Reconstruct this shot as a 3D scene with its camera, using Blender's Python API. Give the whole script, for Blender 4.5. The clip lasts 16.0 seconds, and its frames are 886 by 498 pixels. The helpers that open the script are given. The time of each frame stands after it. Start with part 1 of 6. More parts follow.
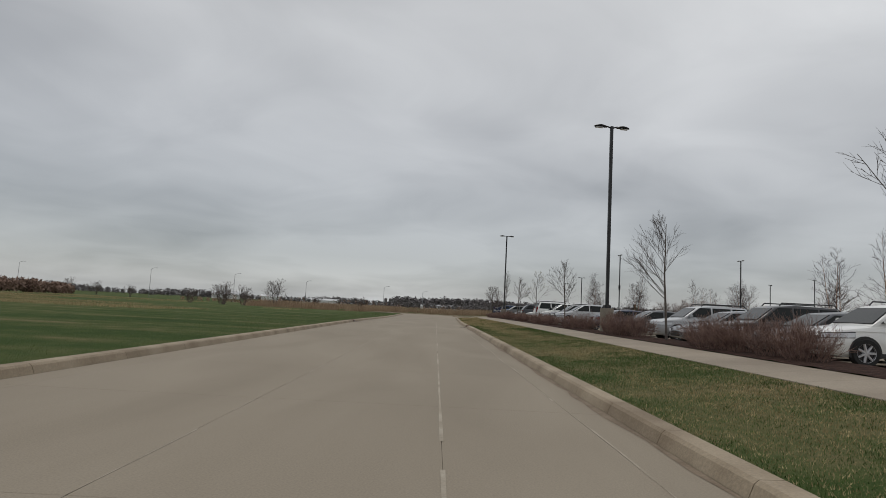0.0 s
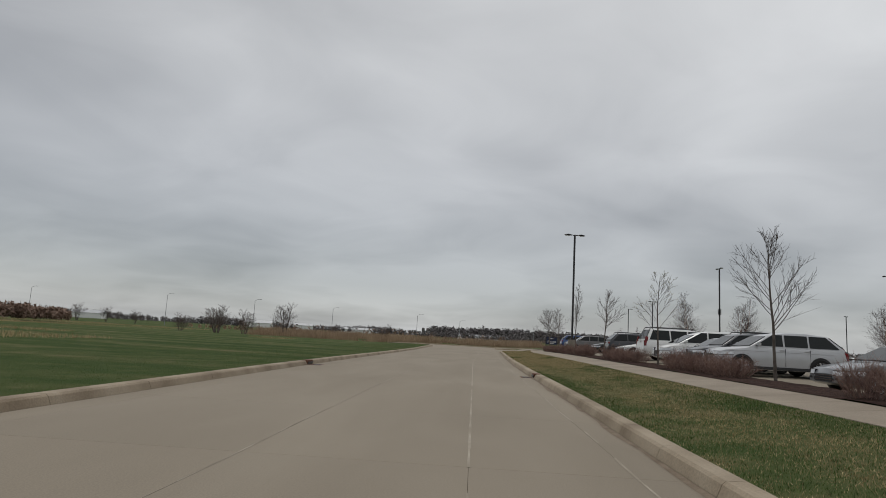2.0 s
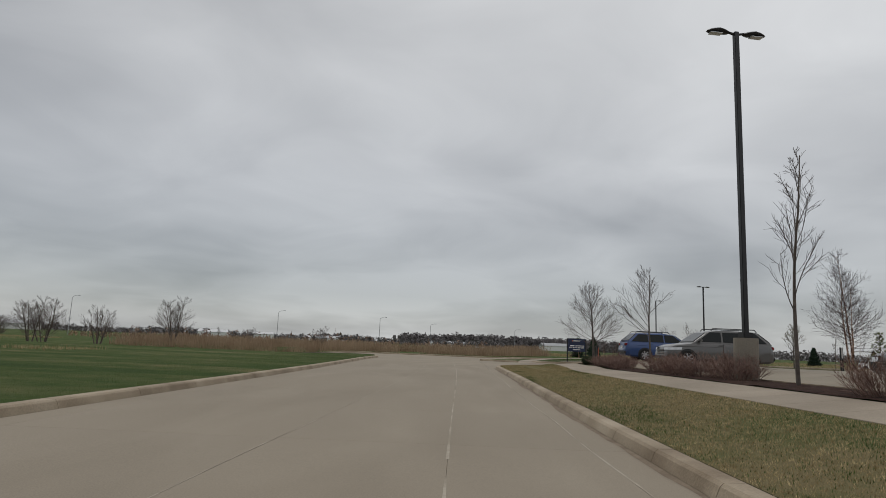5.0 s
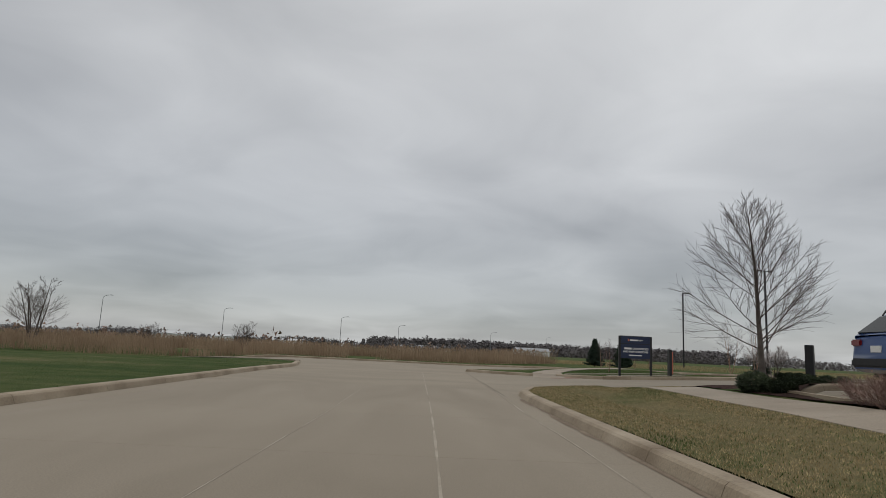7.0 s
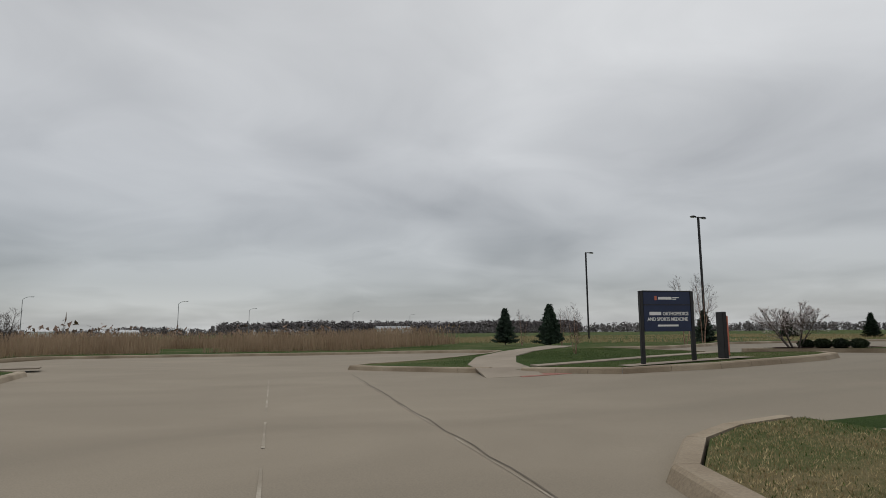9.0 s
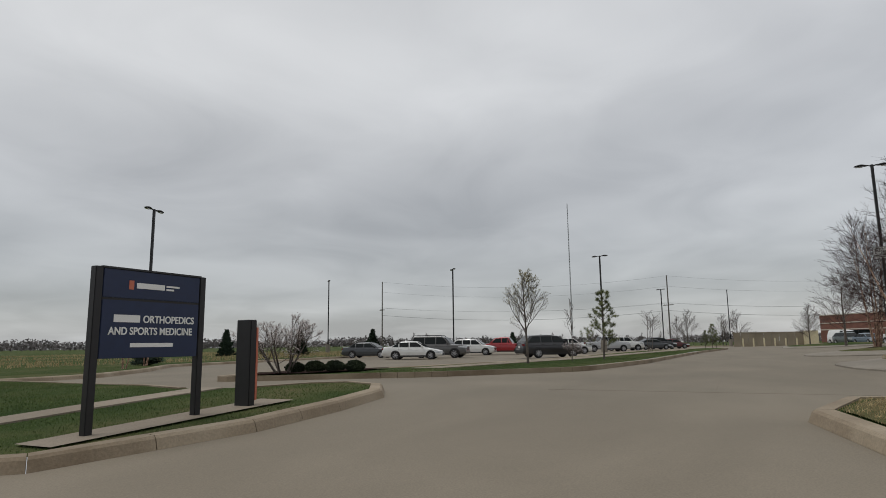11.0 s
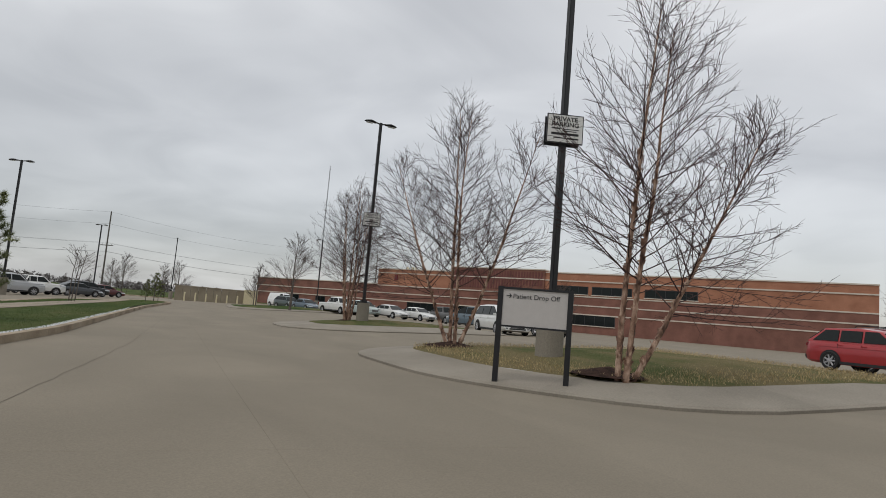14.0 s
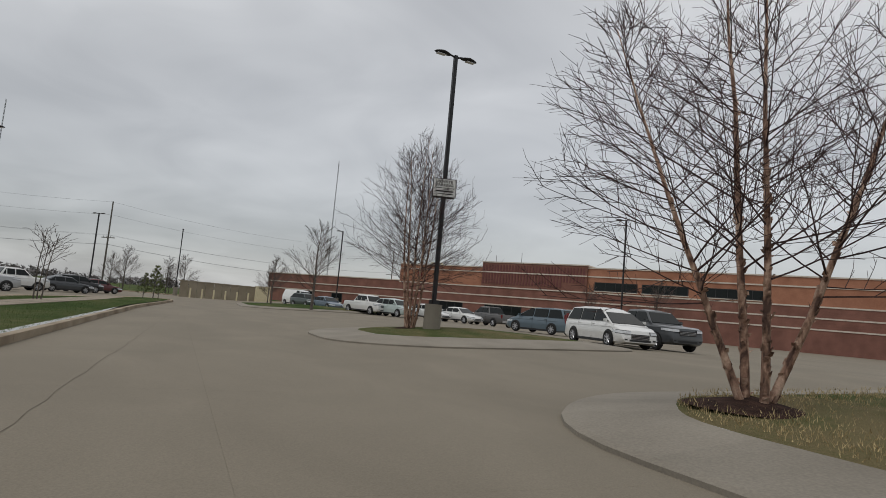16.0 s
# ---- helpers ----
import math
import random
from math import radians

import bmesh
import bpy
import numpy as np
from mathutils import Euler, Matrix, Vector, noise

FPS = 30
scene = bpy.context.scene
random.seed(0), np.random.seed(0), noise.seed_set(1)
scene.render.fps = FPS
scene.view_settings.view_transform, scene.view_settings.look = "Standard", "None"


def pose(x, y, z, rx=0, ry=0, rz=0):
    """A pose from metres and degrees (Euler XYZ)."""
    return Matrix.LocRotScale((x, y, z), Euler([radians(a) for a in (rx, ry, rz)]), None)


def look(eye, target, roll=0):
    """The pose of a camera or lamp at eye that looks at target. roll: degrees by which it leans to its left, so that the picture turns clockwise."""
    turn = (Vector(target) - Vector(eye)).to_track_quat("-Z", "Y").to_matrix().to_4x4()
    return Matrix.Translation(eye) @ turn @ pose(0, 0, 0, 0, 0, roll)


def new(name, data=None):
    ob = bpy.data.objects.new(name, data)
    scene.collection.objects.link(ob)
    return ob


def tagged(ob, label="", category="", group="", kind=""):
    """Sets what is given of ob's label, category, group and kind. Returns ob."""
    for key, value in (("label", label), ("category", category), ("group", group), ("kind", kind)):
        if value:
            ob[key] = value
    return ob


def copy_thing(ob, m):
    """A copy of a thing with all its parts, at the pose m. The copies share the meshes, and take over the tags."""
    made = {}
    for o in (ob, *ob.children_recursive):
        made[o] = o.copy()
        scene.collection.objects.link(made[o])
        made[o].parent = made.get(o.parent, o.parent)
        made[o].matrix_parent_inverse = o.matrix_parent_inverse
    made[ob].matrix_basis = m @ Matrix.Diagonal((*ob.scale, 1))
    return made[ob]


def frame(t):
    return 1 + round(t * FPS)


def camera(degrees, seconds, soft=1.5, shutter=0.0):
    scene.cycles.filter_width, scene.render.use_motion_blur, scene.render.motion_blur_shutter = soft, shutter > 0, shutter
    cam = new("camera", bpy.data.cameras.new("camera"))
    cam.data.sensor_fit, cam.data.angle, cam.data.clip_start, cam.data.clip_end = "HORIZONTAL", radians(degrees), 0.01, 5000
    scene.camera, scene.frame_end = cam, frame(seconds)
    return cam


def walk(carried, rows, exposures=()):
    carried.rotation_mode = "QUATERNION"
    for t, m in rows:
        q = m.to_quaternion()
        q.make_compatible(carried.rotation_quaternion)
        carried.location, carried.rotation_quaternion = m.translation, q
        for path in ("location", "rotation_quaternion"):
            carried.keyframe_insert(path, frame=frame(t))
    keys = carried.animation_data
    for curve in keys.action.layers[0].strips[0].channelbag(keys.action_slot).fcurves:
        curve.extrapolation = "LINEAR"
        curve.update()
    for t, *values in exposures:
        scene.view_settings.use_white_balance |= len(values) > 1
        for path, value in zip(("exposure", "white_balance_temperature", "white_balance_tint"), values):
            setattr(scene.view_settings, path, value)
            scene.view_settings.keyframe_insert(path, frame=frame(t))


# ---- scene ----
cam = camera(71.0, 16.0, soft=0.8)
PATH = [
    (0, (9.314, 1.46, 1.378), (9.328, 3.451, 1.569), 3.0),
    (0.5, (9.378, 7.165, 1.384), (9.263, 9.153, 1.574), 2.9),
    (1, (9.414, 13.096, 1.388), (9.337, 15.079, 1.631), 1.6),
    (1.5, (9.315, 19.792, 1.429), (9.151, 21.77, 1.675), 2.8),
    (2, (9.442, 26.376, 1.388), (9.328, 28.353, 1.667), 3.3),
    (2.5, (9.473, 32.878, 1.377), (9.334, 34.855, 1.648), 1.1),
    (3, (9.471, 39.488, 1.366), (9.368, 41.47, 1.616), 2.2),
    (3.5, (9.433, 46.085, 1.323), (9.332, 48.071, 1.536), 2.1),
    (4, (9.467, 52.958, 1.235), (9.389, 54.943, 1.461), 1.1),
    (4.5, (9.471, 59.414, 1.23), (9.418, 61.392, 1.521), 1.6),
    (7, (9.739, 90.139, 1.048), (9.804, 92.111, 1.371), 2.8),
    (7.5, (9.744, 95.266, 1.104), (9.849, 97.24, 1.407), 1.4),
    (8, (9.675, 99.878, 1.101), (9.845, 101.848, 1.403), 1.0),
    (8.2, (9.678, 101.493, 1.143), (9.91, 103.457, 1.438), 0.8),
    (10.3, (12.711, 113.683, 1.134), (14.112, 115.095, 1.351), -2.3),
    (10.5, (13.303, 114.384, 1.154), (14.868, 115.607, 1.394), -2.7),
    (10.7, (14.077, 114.991, 1.186), (15.731, 116.089, 1.422), -2.0),
    (11, (15.18, 115.741, 1.25), (16.971, 116.577, 1.555), -0.7),
    (11.5, (17.395, 116.782, 1.277), (19.348, 117.088, 1.583), 1.1),
    (12, (19.437, 117.199, 1.297), (21.415, 117.184, 1.591), 1.9),
    (12.5, (21.313, 117.413, 1.341), (23.248, 116.997, 1.629), 2.3),
    (13, (23.25, 117.453, 1.414), (25.098, 116.749, 1.709), 2.3),
    (13.5, (25.375, 117.403, 1.508), (27.139, 116.494, 1.757), 3.1),
    (14, (27.505, 117.21, 1.558), (29.331, 116.422, 1.767), 4.8),
    (14.5, (29.905, 117.207, 1.631), (31.767, 116.514, 1.869), 5.1),
    (15, (32.562, 117.04, 1.578), (34.408, 116.318, 1.839), 6.2),
    (15.5, (35.253, 117.0, 1.487), (37.09, 116.239, 1.707), 5.1),
    (16, (38.105, 116.703, 1.577), (39.94, 115.934, 1.776), 5.1),
]
walk(cam, [(t, look(eye, target, roll)) for t, eye, target, roll in PATH], [(0, 0.0), (13.6, 0.0), (14.0, 0.2), (14.4, 0.0), (16.0, 0.0)])

# ---- world, sun ----
world = bpy.data.worlds.new("overcast_sky")
scene.world = world
world.use_nodes = True
wn, wl = world.node_tree.nodes, world.node_tree.links
wn.clear()
w_out = wn.new("ShaderNodeOutputWorld")
w_bg = wn.new("ShaderNodeBackground")
w_sky = wn.new("ShaderNodeTexSky")
w_sky.sky_type = "NISHITA"
w_sky.sun_disc = False
w_sky.sun_elevation = radians(48)
w_sky.sun_rotation = radians(150)
w_co = wn.new("ShaderNodeTexCoord")
w_sep = wn.new("ShaderNodeSeparateXYZ")
wl.new(w_co.outputs["Generated"], w_sep.inputs[0])


def w_math(op, a, b=0.0, c=None):
    n = wn.new("ShaderNodeMath")
    n.operation = op
    for i, v in enumerate((a, b) if c is None else (a, b, c)):
        if isinstance(v, (int, float)):
            n.inputs[i].default_value = v
        else:
            wl.new(v, n.inputs[i])
    return n.outputs[0]


# cloud deck seen in perspective: direction divided by its height
w_h = w_math("ADD", w_math("MAXIMUM", w_sep.outputs[2], 0.0), 0.17)
w_vec = wn.new("ShaderNodeCombineXYZ")
wl.new(w_math("DIVIDE", w_sep.outputs[0], w_h), w_vec.inputs[0])
wl.new(w_math("DIVIDE", w_sep.outputs[1], w_h), w_vec.inputs[1])


def w_noise(scale, detail, dist, loc):
    mp = wn.new("ShaderNodeMapping")
    mp.inputs["Location"].default_value = loc
    wl.new(w_vec.outputs[0], mp.inputs[0])
    n = wn.new("ShaderNodeTexNoise")
    n.inputs["Scale"].default_value = scale
    n.inputs["Detail"].default_value = detail
    n.inputs["Distortion"].default_value = dist
    wl.new(mp.outputs[0], n.inputs["Vector"])
    return n.outputs["Fac"]


w_big = w_noise(0.55, 3.0, 0.5, (3.1, 1.7, 0))
w_small = w_noise(1.7, 5.0, 0.7, (7.7, 2.2, 0))
w_mix = w_math("ADD", w_math("MULTIPLY", w_big, 0.73), w_math("MULTIPLY", w_small, 0.27))
w_ramp = wn.new("ShaderNodeValToRGB")
w_ramp.color_ramp.elements[0].position = 0.36
w_ramp.color_ramp.elements[0].color = (0.362, 0.364, 0.366, 1)
w_ramp.color_ramp.elements[1].position = 0.62
w_ramp.color_ramp.elements[1].color = (0.575, 0.576, 0.574, 1)
wl.new(w_mix, w_ramp.inputs[0])
# paler streak low over the horizon, thicker and brighter deck overhead
w_grad = wn.new("ShaderNodeValToRGB")
for pos, col in ((0.0, (0.86, 0.88, 0.91)), (0.035, (0.86, 0.875, 0.89)), (0.075, (0.74, 0.755, 0.77)), (0.14, (0.82, 0.832, 0.845)), (0.24, (0.98, 0.988, 1.0)), (0.40, (1.13, 1.135, 1.14)), (1.0, (1.22, 1.22, 1.22))):
    e = w_grad.color_ramp.elements.new(pos) if 0 < pos < 1 else w_grad.color_ramp.elements[0 if pos == 0 else -1]
    e.color = (*[c * 0.8 for c in col], 1)
wl.new(w_sep.outputs[2], w_grad.inputs[0])
w_mul = wn.new("ShaderNodeMixRGB")
w_mul.blend_type = "MULTIPLY"
w_mul.inputs[0].default_value = 1.0
w_west = wn.new("ShaderNodeMapRange")
w_west.interpolation_type = "SMOOTHSTEP"
for w_in, w_val in (("From Min", -0.62), ("From Max", 0.35), ("To Min", 0.89), ("To Max", 1.0)):
    w_west.inputs[w_in].default_value = w_val
wl.new(w_sep.outputs[0], w_west.inputs["Value"])
w_thick = wn.new("ShaderNodeVectorMath")
w_thick.operation = "SCALE"
wl.new(w_ramp.outputs[0], w_thick.inputs[0])
wl.new(w_west.outputs[0], w_thick.inputs["Scale"])
wl.new(w_thick.outputs[0], w_mul.inputs[1])
wl.new(w_grad.outputs[0], w_mul.inputs[2])
w_add = wn.new("ShaderNodeMixRGB")
w_add.blend_type = "ADD"
w_add.inputs[0].default_value = 0.012
wl.new(w_mul.outputs[0], w_add.inputs[1])
wl.new(w_sky.outputs[0], w_add.inputs[2])
wl.new(w_add.outputs[0], w_bg.inputs[0])
w_bg.inputs[1].default_value = 1.25
wl.new(w_bg.outputs[0], w_out.inputs[0])

sun_data = bpy.data.lights.new("sun", "SUN")
sun_data.energy = 1.1
sun_data.angle = radians(30)
sun_data.color = (1.0, 0.97, 0.93)
sun = new("sun", sun_data)
sun.matrix_world = look((0, 0, 60), (12, -24, 0))

# ---- materials ----


def ramp(nt, fac, stops):
    r = nt.nodes.new("ShaderNodeValToRGB")
    els = r.color_ramp.elements
    for i, (p, c) in enumerate(stops):
        e = els[0] if i == 0 else els[-1] if i == len(stops) - 1 else els.new(p)
        e.position = p
        e.color = (*c, 1)
    nt.links.new(fac, r.inputs[0])
    return r.outputs[0]


def material(name, stops, rough=0.8, scale=3.0, fine=60.0, bump=0.2, metal=0.0, coat=0.0, space="Object", rnd=0.0, spec=0.5, grain=0.12, stretch=None):
    """A surface with stains at one scale and grain at a finer one."""
    m = bpy.data.materials.new(name)
    m.use_nodes = True
    nt = m.node_tree
    b = nt.nodes["Principled BSDF"]
    tc = nt.nodes.new("ShaderNodeTexCoord")
    src = tc.outputs["Object"]
    if space == "World":
        geo = nt.nodes.new("ShaderNodeNewGeometry")
        src = geo.outputs["Position"]
    n1 = nt.nodes.new("ShaderNodeTexNoise")
    n1.inputs["Scale"].default_value = scale
    n1.inputs["Detail"].default_value = 5
    n2 = nt.nodes.new("ShaderNodeTexNoise")
    n2.inputs["Scale"].default_value = fine
    n2.inputs["Detail"].default_value = 3
    for n in (n1, n2):
        nt.links.new(src, n.inputs["Vector"])
    if stretch:
        mp = nt.nodes.new("ShaderNodeMapping")
        mp.inputs["Scale"].default_value = stretch
        n1.inputs["Distortion"].default_value = 0.6
        nt.links.new(src, mp.inputs[0])
        nt.links.new(mp.outputs[0], n1.inputs["Vector"])
    col = ramp(nt, n1.outputs["Fac"], stops)
    hsv = nt.nodes.new("ShaderNodeHueSaturation")
    mr = nt.nodes.new("ShaderNodeMapRange")
    mr.inputs["From Min"].default_value, mr.inputs["From Max"].default_value = 0.3, 0.7
    mr.inputs["To Min"].default_value, mr.inputs["To Max"].default_value = 1 - grain, 1 + grain
    nt.links.new(n2.outputs["Fac"], mr.inputs["Value"])
    val = mr.outputs[0]
    if rnd:
        oi = nt.nodes.new("ShaderNodeObjectInfo")
        m2 = nt.nodes.new("ShaderNodeMapRange")
        m2.inputs["To Min"].default_value, m2.inputs["To Max"].default_value = 1 - rnd, 1 + rnd
        nt.links.new(oi.outputs["Random"], m2.inputs["Value"])
        mm = nt.nodes.new("ShaderNodeMath")
        mm.operation = "MULTIPLY"
        nt.links.new(val, mm.inputs[0])
        nt.links.new(m2.outputs[0], mm.inputs[1])
        val = mm.outputs[0]
    nt.links.new(val, hsv.inputs["Value"])
    nt.links.new(col, hsv.inputs["Color"])
    nt.links.new(hsv.outputs[0], b.inputs["Base Color"])
    b.inputs["Roughness"].default_value = rough
    b.inputs["Metallic"].default_value = metal
    b.inputs["Coat Weight"].default_value = coat
    b.inputs["Coat Roughness"].default_value = 0.06
    b.inputs["Specular IOR Level"].default_value = spec
    if bump:
        bp = nt.nodes.new("ShaderNodeBump")
        bp.inputs["Strength"].default_value = bump
        bp.inputs["Distance"].default_value = 0.02
        nt.links.new(n2.outputs["Fac"], bp.inputs["Height"])
        nt.links.new(bp.outputs[0], b.inputs["Normal"])
    return m


def plain(name, c, rough=0.5, metal=0.0, coat=0.0, var=0.12, scale=8.0, bump=0.0, spec=0.5):
    return material(name, [(0.3, tuple(v * (1 - var) for v in c)), (0.7, tuple(min(1, v * (1 + var)) for v in c))], rough, scale, 90.0, bump, metal, coat, spec=spec, grain=0.05)


M_ROAD = material("road_concrete", [(0.25, (0.198, 0.165, 0.120)), (0.5, (0.226, 0.190, 0.141)), (0.75, (0.256, 0.218, 0.164))], 0.9, 0.55, 55.0, 0.22, space="World", rnd=0.02, stretch=(0.9, 0.22, 1.0), grain=0.10)
M_DRIVE = material("drive_concrete", [(0.25, (0.200, 0.175, 0.139)), (0.5, (0.228, 0.200, 0.160)), (0.75, (0.262, 0.231, 0.186))], 0.9, 0.5, 55.0, 0.22, space="World", rnd=0.02, stretch=(0.45, 0.8, 1.0), grain=0.10)
# the drive is greyer than the road, with a slow change where they join
_nt = M_DRIVE.node_tree
_geo = _nt.nodes.new("ShaderNodeNewGeometry")
_sep = _nt.nodes.new("ShaderNodeSeparateXYZ")
_nt.links.new(_geo.outputs["Position"], _sep.inputs[0])
_mr = _nt.nodes.new("ShaderNodeMapRange")
_mr.inputs["From Min"].default_value, _mr.inputs["From Max"].default_value = 12.0, 27.0
_nt.links.new(_sep.outputs[0], _mr.inputs["Value"])
_tint = ramp(_nt, _mr.outputs[0], [(0.0, (1.0, 0.96, 0.885)), (1.0, (0.825, 0.808, 0.755))])
_mix = _nt.nodes.new("ShaderNodeMixRGB")
_mix.blend_type = "MULTIPLY"
_mix.inputs[0].default_value = 1.0
_b = _nt.nodes["Principled BSDF"]
_nt.links.new(_b.inputs["Base Color"].links[0].from_socket, _mix.inputs[1])
_nt.links.new(_tint, _mix.inputs[2])
_nt.links.new(_mix.outputs[0], _b.inputs["Base Color"])
M_JOINT = material("joint_sealant", [(0.38, (0.345, 0.305, 0.242)), (0.62, (0.24, 0.205, 0.155))], 0.9, 1.3, 30.0, 0.1, space="World")
M_KERB = material("kerb_concrete", [(0.3, (0.180, 0.135, 0.088)), (0.55, (0.29, 0.235, 0.165)), (0.75, (0.36, 0.30, 0.222))], 0.9, 0.7, 30.0, 0.3, space="World", rnd=0.05)
M_WALK = material("walk_concrete", [(0.3, (0.212, 0.174, 0.130)), (0.7, (0.285, 0.240, 0.184))], 0.9, 0.6, 30.0, 0.2, space="World", rnd=0.06)
M_APRON = material("apron_concrete", [(0.3, (0.195, 0.172, 0.138)), (0.7, (0.262, 0.235, 0.192))], 0.9, 0.6, 30.0, 0.2, space="World", rnd=0.05)
M_DIRT = material("gutter_dirt", [(0.3, (0.135, 0.100, 0.068)), (0.7, (0.215, 0.168, 0.118))], 1.0, 3.0, 30.0, 0.4, space="World")
M_CRACK = material("open_joint", [(0.3, (0.085, 0.070, 0.052)), (0.7, (0.15, 0.127, 0.097))], 1.0, 3.0, 30.0, 0.1, space="World")
M_MULCH = material("dark_mulch", [(0.3, (0.020, 0.012, 0.010)), (0.7, (0.062, 0.036, 0.028))], 1.0, 6.0, 40.0, 1.0, space="World", grain=0.45, spec=0.08)
M_BLACK = plain("black_paint", (0.012, 0.012, 0.014), 0.42)
M_RUBBER = plain("tyre_rubber", (0.014, 0.014, 0.014), 0.85)
M_TRIM = plain("dark_trim", (0.018, 0.018, 0.02), 0.55)
M_GLASS = plain("tinted_glass", (0.010, 0.013, 0.013), 0.05, spec=0.24)
M_CHROME = plain("bright_metal", (0.55, 0.55, 0.56), 0.22, 1.0)
M_ALLOY = plain("alloy_wheel", (0.50, 0.50, 0.52), 0.35, 0.6)
M_RED = plain("red_lens", (0.17, 0.008, 0.01), 0.15, spec=0.8)
M_LENS = plain("clear_lens", (0.62, 0.64, 0.66), 0.12, spec=0.8)
M_WHITE = plain("white_panel", (0.74, 0.74, 0.72), 0.5, var=0.04)
M_NAVY = plain("navy_panel", (0.011, 0.022, 0.065), 0.45, var=0.08)
M_LETTER = plain("white_letter", (0.78, 0.78, 0.76), 0.6, var=0.02)
M_ORANGE = plain("orange_panel", (0.52, 0.15, 0.09), 0.6)
M_BARK = material("grey_bark", [(0.3, (0.075, 0.062, 0.052)), (0.7, (0.16, 0.135, 0.115))], 0.95, 4.0, 40.0, 0.6)
M_TWIG = material("dark_twig", [(0.3, (0.060, 0.046, 0.040)), (0.7, (0.125, 0.096, 0.084))], 0.95, 4.0, 40.0, 0.3)
M_BIRCH = material("birch_bark", [(0.36, (0.085, 0.048, 0.036)), (0.50, (0.30, 0.180, 0.125)), (0.66, (0.58, 0.41, 0.31))], 0.9, 5.0, 30.0, 0.8, stretch=(1.6, 1.6, 0.7))
M_BIRCHTWIG = material("birch_twig", [(0.3, (0.030, 0.017, 0.017)), (0.7, (0.080, 0.044, 0.040))], 0.95, 4.0, 40.0, 0.2)
M_HEDGE = material("red_twig", [(0.3, (0.105, 0.062, 0.052)), (0.7, (0.30, 0.195, 0.155))], 0.95, 5.0, 30.0, 0.2, space="World")
M_NEEDLE = material("spruce_needle", [(0.3, (0.010, 0.022, 0.013)), (0.7, (0.034, 0.062, 0.034))], 0.9, 2.0, 20.0, 0.2, space="World")
M_PINE = material("pine_needle", [(0.3, (0.075, 0.095, 0.034)), (0.7, (0.20, 0.215, 0.090))], 0.9, 2.0, 20.0, 0.2, space="World")
M_BOX = material("boxwood_leaf", [(0.3, (0.012, 0.022, 0.010)), (0.7, (0.045, 0.062, 0.024))], 0.9, 2.0, 20.0, 0.2, space="World")
M_BUD = material("pale_bud", [(0.3, (0.24, 0.235, 0.15)), (0.7, (0.40, 0.37, 0.26))], 0.9, 2.0, 20.0, 0.2, space="World")
M_PINK = material("pink_bud", [(0.3, (0.36, 0.31, 0.29)), (0.7, (0.56, 0.52, 0.50))], 0.9, 2.0, 20.0, 0.2, space="World")
M_REED = material("dry_reed", [(0.3, (0.24, 0.160, 0.100)), (0.7, (0.46, 0.34, 0.225))], 0.95, 0.4, 10.0, 0.2, space="World")
M_STRAW = material("straw_blade", [(0.3, (0.20, 0.145, 0.062)), (0.7, (0.62, 0.49, 0.27))], 0.95, 7.0, 60.0, 0.1, space="World", grain=0.35)
M_LAWN = material("lawn_blade", [(0.3, (0.045, 0.082, 0.018)), (0.7, (0.125, 0.165, 0.050))], 0.9, 3.0, 60.0, 0.1, space="World", grain=0.4)
M_BLADE = material("green_blade", [(0.3, (0.026, 0.058, 0.010)), (0.7, (0.092, 0.142, 0.030))], 0.9, 7.0, 60.0, 0.1, space="World", grain=0.35)
M_BRICK = material("red_brick", [(0.3, (0.165, 0.074, 0.055)), (0.7, (0.25, 0.115, 0.086))], 0.9, 0.6, 14.0, 0.4, space="World")
M_TANBRICK = material("orange_brick", [(0.3, (0.30, 0.130, 0.076)), (0.7, (0.42, 0.195, 0.120))], 0.9, 0.6, 14.0, 0.4, space="World")
M_STONE = plain("pale_stone", (0.60, 0.53, 0.45), 0.9)
M_TAN = material("tan_panel", [(0.3, (0.23, 0.195, 0.14)), (0.7, (0.30, 0.26, 0.195))], 0.9, 0.6, 14.0, 0.3, space="World")
M_BOLL = plain("cream_paint", (0.62, 0.55, 0.36), 0.6)
M_POLEWOOD = material("weathered_wood", [(0.3, (0.09, 0.08, 0.07)), (0.7, (0.19, 0.17, 0.15))], 0.95, 3.0, 30.0, 0.4)
M_GALV = plain("galvanised_steel", (0.30, 0.31, 0.32), 0.5, 0.6)
M_REDPAVE = material("red_tactile", [(0.3, (0.20, 0.085, 0.062)), (0.7, (0.29, 0.13, 0.10))], 0.9, 2.0, 30.0, 0.3, space="World")
# distance haze is painted into this colour: paler and bluer than bare wood
M_FARHAZE = material("far_woods", [(0.3, (0.120, 0.110, 0.113)), (0.7, (0.180, 0.163, 0.158))], 1.0, 0.08, 0.9, 0.0, space="World", grain=0.3)
M_SCRUB = material("scrub_twig", [(0.3, (0.17, 0.105, 0.080)), (0.7, (0.29, 0.20, 0.15))], 0.95, 0.3, 3.0, 0.0, space="World")
M_RUST = plain("rusted_iron", (0.13, 0.055, 0.03), 0.9, var=0.3)


